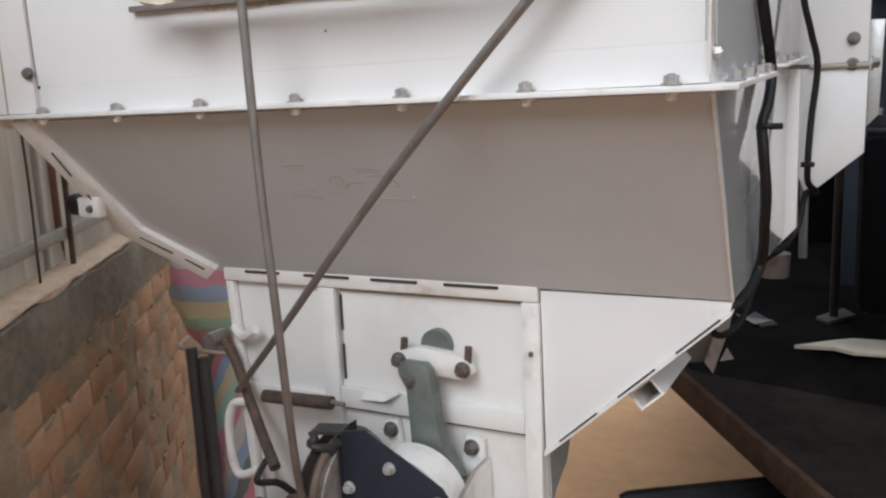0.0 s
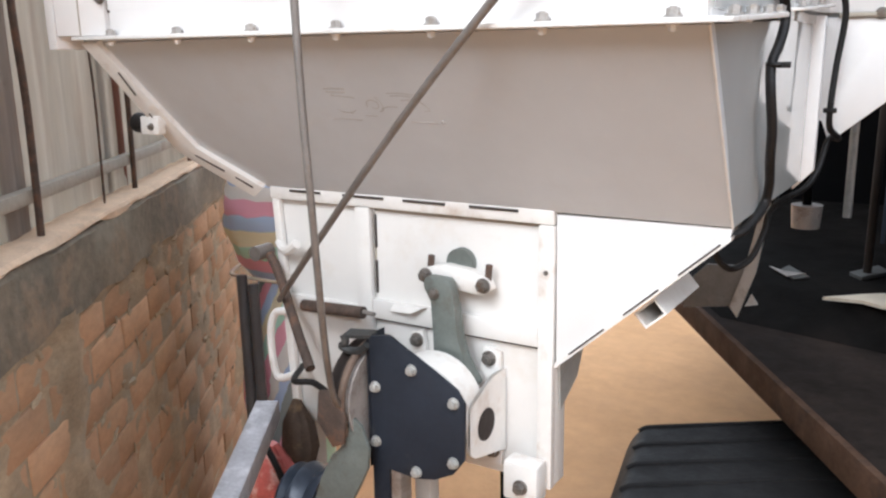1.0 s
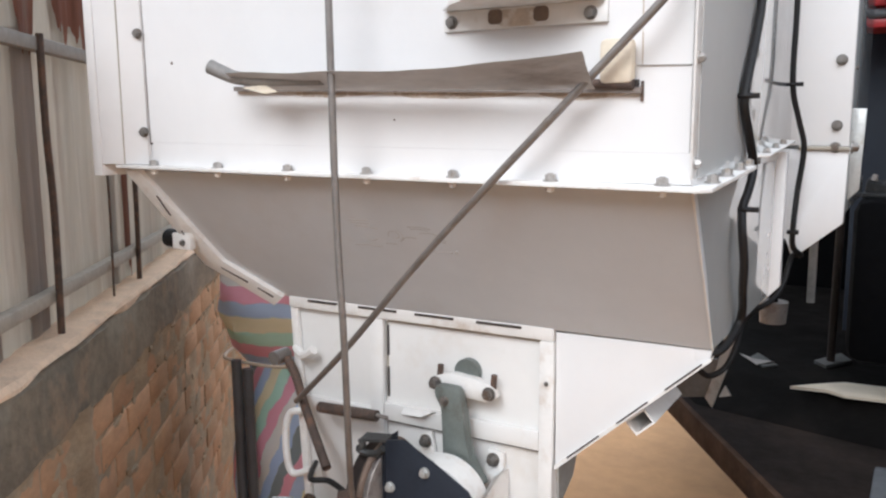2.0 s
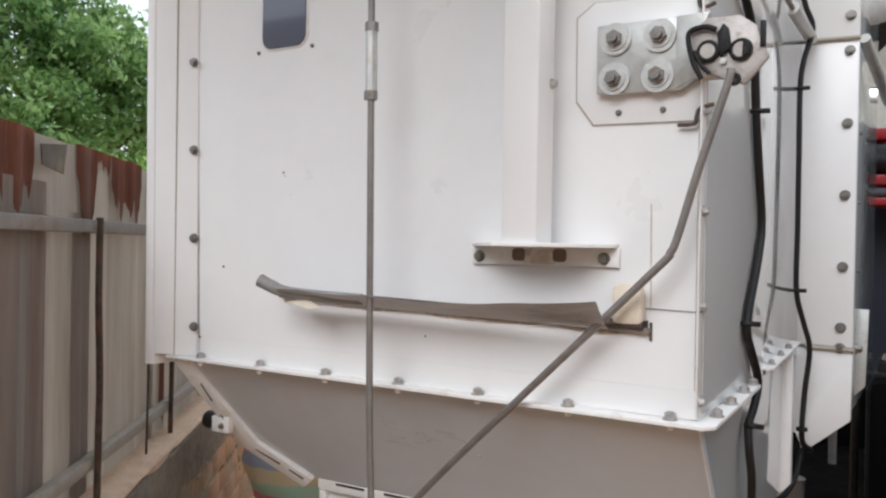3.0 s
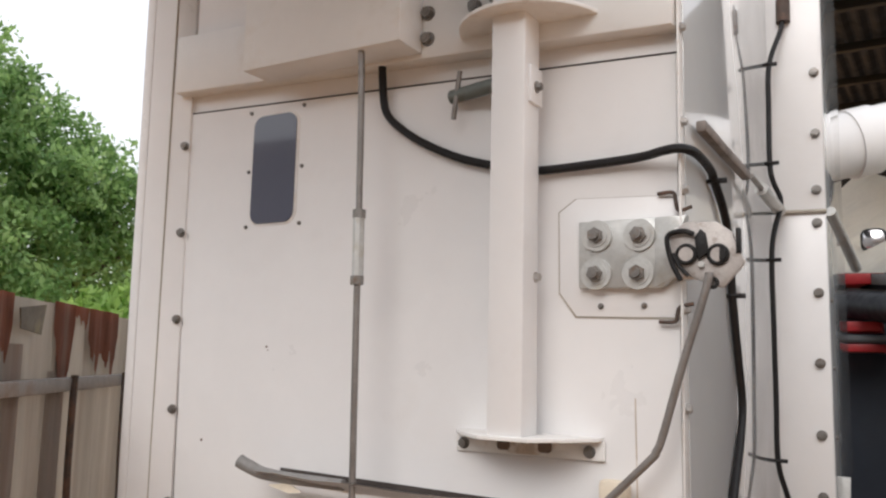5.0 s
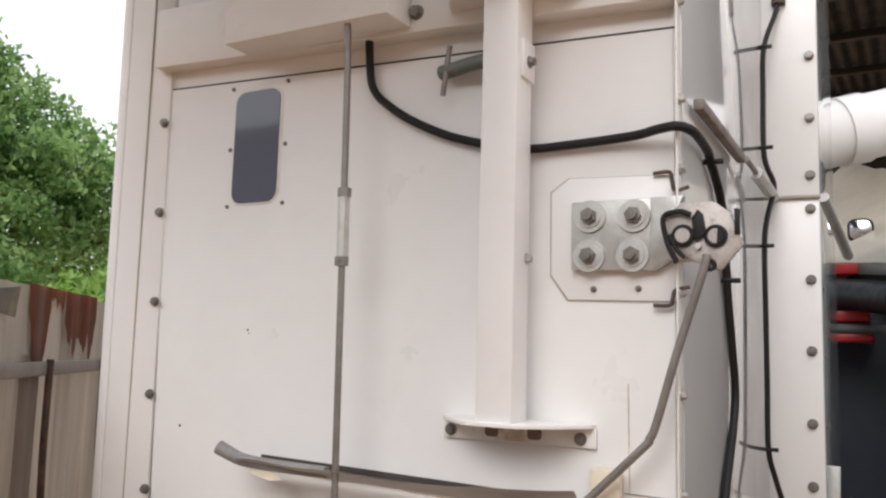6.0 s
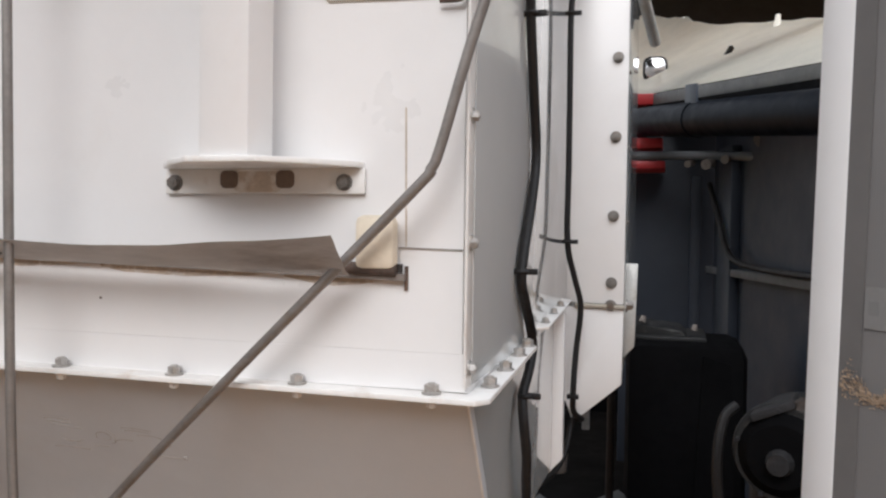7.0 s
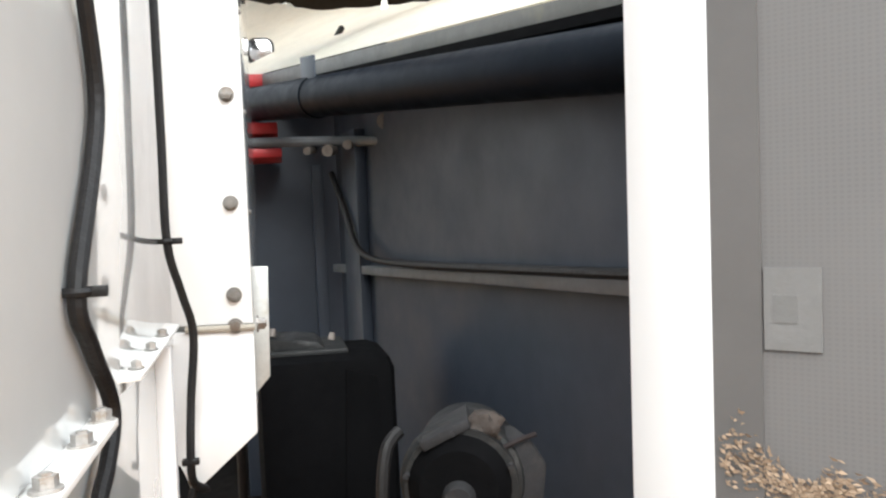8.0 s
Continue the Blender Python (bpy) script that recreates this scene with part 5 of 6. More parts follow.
part("dust_tray", box(-0.07, 0.13, 2.45, 2.70, 1.448, 1.462, 0.004), M_MOTOR, harv)
part("guard_lump", slab([(-0.065, 2.47, 1.455), (0.085, 2.47, 1.455), (0.062, 2.47, 1.478), (0.010, 2.47, 1.486), (-0.030, 2.47, 1.482), (-0.060, 2.47, 1.500)], (0, 0.20, 0), 0.005), M_MOTOR, harv, "dusty dark guard")
for x, y, z in ((-0.045, 2.52, 1.492), (0.100, 2.62, 1.462)):
    part("guard_cap", rod((x, y, z), (x + 0.004, y + 0.004, z + 0.018), 0.010, 10, 0.007), M_PIPEGREYMID, harv)
part("fitting", rod((0.028, 2.462, 1.437), (0.028, 2.440, 1.437), 0.007, 8), M_PIPEGREYMID, harv)
MX, MY, MZ = 0.240, 1.735, 1.332
motor = part("motor", rod((MX, MY, MZ), (MX + 0.055, MY + 0.19, MZ), 0.088, 34), M_MOTOR, harv, "dirty dark motor with a round end cover")
part("motor_cover", rod((MX - 0.002, MY - 0.002, MZ), (MX - 0.008, MY - 0.022, MZ), 0.080, 30, 0.060), M_RUBBER, motor)
part("motor_hub", rod((MX - 0.008, MY - 0.022, MZ - 0.01), (MX - 0.014, MY - 0.042, MZ - 0.01), 0.026, 16, 0.020), M_DUST, motor, "dusty grey hub")
part("motor_band", ring((MX + 0.008, MY + 0.028, MZ), (0.27, 0.96, 0), 0.089, 0.009, 34, 8), M_MOTOR, motor)
for a in (22, 95, 166, 245, 318):
    ca, sa = math.cos(radians(a)), math.sin(radians(a))
    part("cover_screw", rod((MX + 0.084 * 0.963 * ca, MY - 0.084 * 0.27 * ca, MZ + 0.084 * sa), (MX - 0.005 + 0.084 * 0.963 * ca, MY - 0.016 - 0.084 * 0.27 * ca, MZ + 0.084 * sa), 0.0045, 8), M_DUST, motor)
part("motor_foot", slab([(MX - 0.062, MY - 0.01, MZ + 0.074), (MX + 0.012, MY - 0.01, MZ + 0.104), (MX + 0.035, MY + 0.10, MZ + 0.104), (MX - 0.035, MY + 0.10, MZ + 0.074)], (0.006, 0, -0.014), 0.002), M_DUST, motor, "dusty grey top bracket")
part("grease_lump", sack(MX + 0.046, MY + 0.03, MZ + 0.046, MZ + 0.104, 0.030, 0.035, 5, 0.0, 0.5), M_RUSTLUMP, motor, "caked brown grease")
part("motor_lead", sweep([(0.165, 1.86, 1.395), (0.140, 1.84, 1.37), (0.128, 1.82, 1.29), (0.135, 1.82, 1.18), (0.155, 1.83, 1.05)], 0.011, 10, 5), M_CABLE, motor, "black hanging lead")
part("terminal_box", front([(MX + 0.052, MZ - 0.075), (MX + 0.058, MZ + 0.040), (MX + 0.115, MZ + 0.062), (MX + 0.142, MZ + 0.018), (MX + 0.130, MZ - 0.075)], MY + 0.005, MY + 0.12, 0.008), M_DUST, motor, "dusty grey terminal box")
part("rubber_strap", sweep([(MX + 0.050, MY - 0.004, MZ + 0.044), (MX + 0.085, MY - 0.004, MZ + 0.060), (MX + 0.122, MY - 0.004, MZ + 0.070)], 0.0042, 8, 3), M_STRAP, motor, "dark red rubber strap")
part("motor_stand", box(0.20, 0.36, 1.80, 1.94, GZ - 0.02, 1.27, 0.006), M_BLACKPLATE, harv)
door = part("door_edge", slab([(0.150, 0.8590, 0.35), (0.1676, 0.8121, 0.35), (0.1676, 0.8121, 2.03), (0.150, 0.8590, 2.03)], (0.03, 0.012, 0), 0.003), M_WHITE, harv, "white painted edge of the open door")
pd = Vector((0.64, -0.77, 0)).normalized()
p0 = Vector((0.1690, 0.8140, 0))
panel = part("door_panel", box(0, 0.32, 0, 0.025, 0.35, 2.03, 0.002), M_GRILLE, harv, "grey perforated door sheet, dusty")
panel.matrix_basis = Matrix.Translation(p0) @ Matrix.Rotation(math.atan2(pd.y, pd.x), 4, "Z")
part("door_margin", box(0.0, 0.0205, -0.0012, -0.0002, 0.35, 2.03, 0), M_MARGIN, panel)
part("door_leg", box(0.25, 0.30, 0.026, 0.07, GZ, 2.0, 0.004), M_LEG, panel)
part("paper_label", box(0.0215, 0.0435, -0.0012, -0.0004, 1.6690, 1.7022, 0), M_PAPER, panel, "small faded paper label")
part("label_bar", box(0.0250, 0.0345, -0.0015, -0.0010, 1.680, 1.691, 0), M_PIPEGREYLIGHT, panel)


def chaff():
    """Thin husks and dust of dry chaff stuck to the sheet in wavy strands."""
    rng = random.Random(5)
    bm = bmesh.new()
    for i in range(3200):
        u = rng.random() ** 0.8
        lump = 0.5 + 0.5 * math.sin(u * 23 + 1.0) * math.sin(u * 9 + 0.4)
        x = 0.003 + 0.21 * u
        z = 1.6215 - 0.035 * u + rng.gauss(0, 1) * (0.0022 + 0.0052 * lump) + 0.003 * math.sin(u * 34)
        w, h = rng.uniform(0.0006, 0.0024), rng.uniform(0.0003, 0.0009)
        m = Matrix.Translation((x, -0.0010 - rng.random() * 0.0015 * lump, z)) @ Euler((rng.uniform(-0.5, 0.5), rng.gauss(0.5, 0.45), rng.uniform(-0.3, 0.3))).to_matrix().to_4x4()
        q = [bm.verts.new(m @ Vector(c)) for c in ((-w, 0, -h * 0.4), (0, -0.0008, -h), (w, 0, 0), (0, -0.0010, h))]
        bm.faces.new(q)
    return bm


part("dry_chaff", chaff(), M_LEAFBROWN, panel, "crumbs of dry tan chaff")
for child in panel.children:
    child.matrix_parent_inverse = I4
lean = Matrix.Translation((0.16, 0.84, 1.70)) @ Matrix.Rotation(radians(1.3), 4, Vector((0.195, 0.98, 0))) @ Matrix.Translation((-0.1615, -0.84, -1.70))
for ob in (door, panel):
    ob.matrix_basis = lean @ ob.matrix_basis

# black loading platform and rubber apron beside it
deck = thing("loading_platform", 0.3, 2.6, 0.0, "oily dark loading platform of thick plate on black legs", "platform")
edge = [(-1.197, 3.474, 0.772), (0.302, 1.124, 0.772), (1.3, 1.6, 0.772), (1.0, 4.4, 0.772), (-1.15, 4.4, 0.772)]
part("deck_plate", slab(edge, (0, 0, -0.03)), M_DECK, deck)
part("deck_rim", slab([(-1.199, 3.473, 0.776), (0.300, 1.123, 0.776), (0.316, 1.133, 0.776), (-1.183, 3.483, 0.776)], (0, 0, -0.076), 0.003), M_DECKRIM, deck)
part("deck_tray", box(0.02, 0.34, 1.75, 2.15, 0.773, 0.792, 0.008), M_PIPEGREY, deck)
for x, y in ((0.0, 4.2), (0.35, 1.55), (1.05, 1.8), (0.9, 4.2)):
    part("leg", box(x - 0.03, x + 0.03, y - 0.03, y + 0.03, GZ - 0.02, 0.745, 0.003), M_BLACKPLATE, deck)


def deck_step():
    """The raised back of the platform, a sloping plate up to a level top."""
    bm = bmesh.new()
    foot_ = [(-0.50, 2.46), (0.30, 2.26), (0.30, 4.30), (-1.10, 4.30), (-1.12, 3.44)]
    top_ = [(-0.40, 2.60), (0.30, 2.47), (0.30, 4.30), (-1.10, 4.30), (-1.00, 3.52)]
    lo, hi = [bm.verts.new((x, y, 0.773)) for x, y in foot_], [bm.verts.new((x, y, 0.852)) for x, y in top_]
    bm.faces.new(lo), bm.faces.new(hi)
    for i in range(5):
        bm.faces.new((lo[i], lo[(i + 1) % 5], hi[(i + 1) % 5], hi[i]))
    return bm


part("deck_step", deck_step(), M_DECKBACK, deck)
part("deck_post", rod((-0.33, 3.9, 0.852), (-0.33, 3.9, 1.75), 0.018), M_ROD, deck)


def loose(name, outline, z, thick, mat, label, category):
    """A flat scrap that lies on the platform."""
    return tagged(part(name, slab([(x, y, z) for x, y in outline], (0, 0, thick), 0.001), mat), label, category)


loose("plank", [(-0.232, 2.505), (-0.133, 2.595), (-0.088, 2.628), (0.30, 2.650), (0.30, 2.520), (-0.082, 2.487), (-0.13, 2.520)], 0.853, 0.010, M_TAPE, "pale bare wood offcut lying on the dark platform", "offcut")
loose("metal_scrap", [(-0.402, 2.788), (-0.385, 2.872), (-0.300, 2.742), (-0.343, 2.698)], 0.853, 0.006, M_OLIVE, "dull grey sheet scrap lying on the dark platform", "scrap")
loose("paper_scrap", [(-0.437, 2.815), (-0.380, 2.765), (-0.315, 2.766), (-0.362, 2.70)], 0.860, 0.003, M_CATCH, "crumpled pale paper scrap lying on grey sheet", "scrap")
CRAWL, RUN, ACROSS = Vector((-0.635, 2.035, 0)), Vector((0.82, 0.57, 0)).normalized(), Vector((0.20, -0.98, 0)).normalized()


def crawl_point(a, v, lift=0.0):
    """A point of the crawler's back: a runs from its foot over the bend and along, v across."""
    if a < 0.4:
        g = math.pi / 2 * (1 - a / 0.4)
        run, z = (0.075 + lift) - (0.075 + 2 * lift) * math.sin(g), 0.578 - 0.14 + (0.14 + lift) * math.cos(g)
    else:
        run, z = 0.075 + lift + (a - 0.4) / 0.6 * 0.81, 0.578 + lift
    edge_ = min(1, v * 14, (1 - v) * 14)
    return CRAWL + RUN * run + ACROSS * (0.77 * v) + Vector((0, 0, z - 0.03 * (1 - edge_) ** 2))


crawler = thing("crawler_track", *crawl_point(0.5, 0.5), "black ridged rubber crawler track with a rounded end", "crawler")
bm = bmesh.new()
rows = [[bm.verts.new(crawl_point(i / 36, j / 30)) for j in range(31)] for i in range(37)]
for a, b in zip(rows, rows[1:]):
    for k in range(30):
        bm.faces.new((a[k], a[k + 1], b[k + 1], b[k]))
low = bmesh.ops.extrude_face_region(bm, geom=list(bm.faces))
for v in [g for g in low["geom"] if isinstance(g, bmesh.types.BMVert)]:
    v.co.z = GZ - 0.02
part("rubber_belt", bm, M_TRACK, crawler)
for k in range(7):
    part("ridge", sweep([crawl_point(a, 0.07 + 0.143 * k, -0.004) for a in np.linspace(0.30, 0.99, 20)], 0.010, 8, 1), M_TRACK, crawler)

# ---------------------------------------------------------------- shed roof over the harvester
roof = thing("shed_roof", 3.0, 5.5, 3.5, "dark corrugated shed roof on steel posts", "shed roof", kind="structure")


def corrugated(x0, x1, y0, y1, z0, z1, pitch, amp):
    bm = bmesh.new()
    k = int((x1 - x0) / pitch * 6)
    lo, hi = [], []
    for i in range(k + 1):
        x = x0 + (x1 - x0) * i / k
        w = amp * math.sin(2 * math.pi * i / 6)
        lo.append(bm.verts.new((x, y0, z0 + w)))
        hi.append(bm.verts.new((x, y1, z1 + w)))
    for i in range(k):
        bm.faces.new((lo[i], lo[i + 1], hi[i + 1], hi[i]))
    bmesh.ops.solidify(bm, geom=list(bm.faces), thickness=0.004)
    return bm


part("roof_sheet", corrugated(-0.90, 8.0, 3.60, 10.0, 3.84, 4.70, 0.10, 0.014), M_ROOF, roof)
# unseen sheet added overhead to shade the top of the machine's front
part("lean_to_sheet", corrugated(-1.34, -0.20, -0.30, 3.62, 2.965, 3.80, 0.09, 0.012), M_ROOF, roof)
for y in (3.66, 4.7, 5.8, 7.1, 8.4, 9.7):
    z = 3.84 + (y - 3.60) * 0.1344
    part("purlin", box(-0.88, 8.0, y - 0.025, y + 0.025, z - 0.075, z - 0.02, 0.002), M_ROOF, roof)
# unseen bearers added under that shading sheet
for x in (-1.30, -0.24):
    part("rafter", slab([(x, -0.28, 2.94), (x, 3.60, 3.765), (x, 3.60, 3.72), (x, -0.28, 2.895)], (0.04, 0, 0), 0.002), M_ROOF, roof)
for x, y in ((7.9, 3.7), (7.9, 9.8), (-0.8, 9.8), (1.9, 4.8)):
    part("roof_post", rod((x, y, GZ - 0.02), (x, y, 3.78 + (y - 3.60) * 0.1344), 0.05), M_ROOF, roof)
shed_back = part("wall_shed_back", box(-0.85, 8.0, 9.85, 9.95, GZ - 0.05, 4.67, 0.0), M_ROOF)
tagged(shed_back, "dark sheet wall closing the back of the shed", "wall", kind="structure")
shed_side = part("wall_shed_side", box(7.95, 8.05, 3.6, 9.84, GZ - 0.05, 4.0, 0.0), M_ROOF)
tagged(shed_side, "dark sheet wall closing the side of the shed", "wall", kind="structure")

# unseen wall added behind the camera: blocks low sky, darkens the pane's reflection
wall_s = part("wall_south", box(-16.0, 12.0, -8.3, -8.0, GZ - 0.05, 5.4, 0.01), M_YARDWALL)
tagged(wall_s, "unseen plain grey rendered wall, added to block low sky", "wall", kind="structure")

# ---------------------------------------------------------------- goods between the wall and the machine


for cx, cy, z0, z1, rx, ry, seed, lean_, mat, lab in (
        (-2.085, 2.285, GL - 0.015, 0.765, 0.185, 0.175, 1, 0.0, M_SACK_V, "tall striped woven plastic sack standing by the brick wall"),
        (-2.090, 2.275, 0.750, 1.28, 0.215, 0.195, 4, 0.03, M_SACK_H, "bulging striped woven plastic sack resting on another sack")):
    sk = thing("woven_sack", cx, cy, z0, lab, "sack")
    body = part("sack_body", sack(cx, cy, z0, z1, rx, ry, seed, lean_), mat, sk)
    hem = [(cx + rx * 0.92 * math.cos(radians(a)), cy + ry * 0.92 * math.sin(radians(a)), z0 + 0.022 + 0.008 * math.sin(radians(a * 3))) for a in range(0, 361, 20)]
    part("hem", sweep(hem, 0.007, 8, 2), M_TAPE, body, "beige stitched hem")
pipes = [(-2.062, 2.035), (-2.018, 2.045), (-2.085, 2.085)]
for k, (x, y) in enumerate(pipes):
    tagged(part("plastic_pipe", rod((x + 0.06, y - 0.04, GL - 0.02), (x - 0.015, y + 0.02, 0.80 - 0.03 * k), 0.019, 14), M_PIPEGREY), "dark grey plastic pipe standing on end against a sack", "pipe", "upright pipes")
tagged(part("red_bag", sack(-0.985, 1.045, GL - 0.015, 0.842, 0.078, 0.050, 9, 0.0, 0.45, 0.10), M_REDCLOTH), "faded red plastic bag with pale crumples, standing on the ground", "bag")
tagged(part("brown_bag", sack(-0.940, 1.078, GL - 0.015, 0.924, 0.040, 0.026, 12, 0.0, 0.20, 0.07), M_DARKBAG), "dirty dark brown bag standing on the ground", "bag")

# ---------------------------------------------------------------- zinc fence on the wall
U = Vector((-0.585, 0.811, 0)).normalized()
N = Vector((0.811, 0.585, 0)).normalized()
WALL_D = -0.6825
BASIS = Matrix(((U.x, N.x, 0, 0), (U.y, N.y, 0, 0), (0, 0, 1, 0), (0, 0, 0, 1)))


def wall_at(u, n, z):
    """Local axes of the wall: along it, out of its face, up."""
    return BASIS @ Vector((u, WALL_D + n, z))


WALL = Matrix.Translation(N * WALL_D) @ BASIS
fence = thing("sheet_fence", *wall_at(1.6, -0.075, 1.165), "rusty corrugated zinc sheet fence with iron rails on a brick wall", "fence")


def zinc(width, z0, z1, bend, ragged=0.0, seed=0.0):
    """A sheet with shallow ribs; a ragged one runs out in uneven tongues at its foot."""
    bm = bmesh.new()
    k = 44
    cols = []
    for i in range(k + 1):
        x = width * i / k
        y = 0.0045 * max(-0.2, math.sin(2 * math.pi * x / 0.145)) 
        cols.append([bm.verts.new((x, y + bend * (zz - z0) + 0.004 * noise.noise((x * 3, zz * 2, bend * 99)), zz)) for zz in np.linspace(z0 + ragged * (0.5 + 1.1 * noise.noise((x * 26, seed, 0)) + 0.5 * noise.noise((x * 90, seed, 3)) + 1.2 * abs(2 * i / k - 1) ** 5), z1, 10)])
    for a, b in zip(cols, cols[1:]):
        for j in range(9):
            bm.faces.new((a[j], b[j], b[j + 1], a[j + 1]))
    bmesh.ops.solidify(bm, geom=list(bm.faces), thickness=0.0015)
    return bm


rng = random.Random(3)
u = -2.2
k = 0
while u < 4.6:
    w = 0.62 if k % 3 else 0.52
    ob = part("zinc_sheet", zinc(w + 0.03, 1.12, 2.022 + rng.uniform(-0.012, 0.012), rng.uniform(-0.004, 0.006)), M_GALV, fence)
    ob.matrix_basis = WALL @ Matrix.Translation((u, -0.095 - 0.0035 * (k % 2), 0))
    adopt(ob, fence)
    u += w
    k += 1
rust = ((1.28, 1.545, 1.845, 2.035), (1.785, 1.935, 1.84, 2.035), (1.935, 2.05, 1.96, 2.033), (2.05, 2.335, 1.845, 2.033), (2.57, 2.63, 1.15, 2.02), (2.9, 3.0, 1.6, 2.02), (0.7, 0.95, 1.5, 2.03), (0.1, 0.3, 1.2, 2.03))
for a, b, z0, z1 in rust:
    ob = part("rust_strip", zinc(b - a, z0, z1, 0.0, min(0.07, (z1 - z0) * 0.5), a * 7), M_RUSTSHEET, fence, "rusted strip of sheet")
    ob.matrix_basis = WALL @ Matrix.Translation((a, -0.0885, 0))
    adopt(ob, fence)
for a, b, z0, z1 in ((1.25, 1.62, 1.12, 1.93), (1.775, 1.90, 1.12, 1.87)):
    ob = part("stained_strip", zinc(b - a, z0, z1, 0.0, 0.0, a * 5), M_RUSTHAZE, fence, "rust-stained strip of sheet")
    ob.matrix_basis = WALL @ Matrix.Translation((a, -0.0905, 0))
    adopt(ob, fence)
for z, mat, nm, r in ((1.838, M_GREYRAIL, "upper_rail", 0.016), (1.258, M_RAIL, "lower_rail", 0.016)):
    ob = part(nm, box(-2.2, 4.6, -0.014, 0.014, z - r, z + r, 0.004), mat, fence)
    ob.matrix_basis = WALL @ Matrix.Translation((0, -0.066, 0))
    adopt(ob, fence)
for uu, zt, r in ((1.840, 1.86, 0.0085), (2.275, 1.86, 0.0034), (2.560, 1.86, 0.0078), (0.95, 1.87, 0.009), (3.3, 1.87, 0.009)):
    bm = sweep([wall_at(uu, -0.046, 1.15), wall_at(uu + 0.006, -0.045, 1.45), wall_at(uu - 0.004, -0.047, 1.65), wall_at(uu, -0.048, zt)], r, 9, 5)
    part("iron_stake", bm, M_RUSTROD, fence, "rusty iron stake")
flap = part("torn_sheet", slab([(1.535, 0, 2.005), (1.682, 0, 2.02), (1.662, 0, 1.952), (1.545, 0, 1.962)], (0, 0.003, 0)), M_TORN, fence, "dark bent flap of sheet")
flap.matrix_basis = WALL @ Matrix.Translation((0, -0.074, 0))
adopt(flap, fence)

# ---------------------------------------------------------------- trees behind the fence


def tree(x, y, clumps, leaves, mat, label, seed, size):
    rng = np.random.default_rng(seed)
    t = thing("tree", x, y, 0, label, "tree")
    base = Vector((x, y, GZ - 0.05))
    top = Vector(clumps[0][0])
    part("trunk", sweep([base, base.lerp(top, 0.35) + Vector((0.12, 0.05, 0)), base.lerp(top, 0.7), top], 0.1, 12, 5, (0.16, 0.05)), M_BARK, t)
    fork = base.lerp(top, 0.45)
    for c, _ in clumps[1:]:
        c = Vector(c)
        part("limb", sweep([fork, fork.lerp(c, 0.5) + Vector((0, 0, 0.1)), c], 0.04, 8, 4, (0.06, 0.015)), M_BARK, t)
    total = sum(r ** 2 for _, r in clumps)
    pts = []
    for c, r in clumps:
        tufts = int(30 + 40 * r)
        d = rng.normal(size=(tufts, 3))
        d /= np.linalg.norm(d, axis=1)[:, None]
        heart = np.array(c) + d * r * rng.uniform(0.55, 0.95, (tufts, 1))
        k = int(leaves * r ** 2 / total / tufts)
        e = rng.normal(size=(tufts, k, 3))
        e /= np.linalg.norm(e, axis=2)[:, :, None]
        pts.append((heart[:, None, :] + e * (r * rng.uniform(0.14, 0.30, (tufts, 1, 1))) * rng.uniform(0.4, 1.0, (tufts, k, 1)) * np.array((1, 1, 0.8))).reshape(-1, 3))
    pts = np.concatenate(pts)
    # sprays of leaves round each point
    k = 4
    cen = np.repeat(pts, k, 0) + rng.normal(scale=size * 1.0, size=(len(pts) * k, 3))
    n = len(cen)
    a = rng.normal(size=(n, 3)) + np.array((0, 0, -0.5))
    a /= np.linalg.norm(a, axis=1)[:, None]
    b = np.cross(a, rng.normal(size=(n, 3)) + np.array((0, 0, 1.2)))
    b /= np.linalg.norm(b, axis=1)[:, None] + 1e-6
    c3 = np.cross(a, b)
    s = size * rng.uniform(0.6, 1.25, (n, 1))
    verts = np.stack([cen - a * s, cen + b * s * 0.5 + c3 * s * 0.10, cen + a * s, cen - b * s * 0.5 + c3 * s * 0.10], 1).reshape(-1, 3)
    me = bpy.data.meshes.new("crown")
    q = np.arange(n * 4).reshape(-1, 4)
    me.from_pydata(verts.tolist(), [], np.concatenate([q[:, [0, 1, 2]], q[:, [0, 2, 3]]]).tolist())
    me.materials.append(mat)
    return adopt(new("crown", me), t)


tree(-5.9, 2.9, [((-5.9, 2.9, 3.32), 0.95), ((-5.5, 3.5, 2.87), 0.75), ((-5.6, 2.2, 3.42), 0.85), ((-5.2, 2.9, 2.42), 0.75), ((-5.3, 4.1, 2.67), 0.62), ((-5.1, 2.0, 2.62), 0.8), ((-5.4, 1.0, 3.42), 0.95), ((-5.75, 2.6, 3.97), 0.42), ((-5.5, 3.15, 3.57), 0.4), ((-5.35, 3.7, 3.22), 0.38), ((-5.45, 3.5, 3.42), 0.42), ((-5.6, 3.0, 3.86), 0.42), ((-5.33, 3.9, 3.20), 0.40), ((-5.25, 4.05, 2.95), 0.42)], 16000, M_LEAF, "dense green broad-leaved tree behind the fence", 1, 0.032)
tree(-4.5, 3.5, [((-4.5, 3.5, 2.0), 0.42), ((-4.75, 4.0, 2.15), 0.42), ((-4.3, 2.9, 1.85), 0.42)], 2200, M_LEAF_L, "light green leafy bush behind the fence", 2, 0.040)
tree(-9.5, 6.0, [((-9.5, 6.0, 2.6), 1.4), ((-9.3, 8.0, 2.2), 1.3), ((-8.9, 4.0, 2.7), 1.4), ((-9.3, 5.2, 1.6), 1.4), ((-9.2, 7.2, 1.6), 1.3)], 4200, M_LEAF, "green tree further off behind the fence", 3, 0.07)

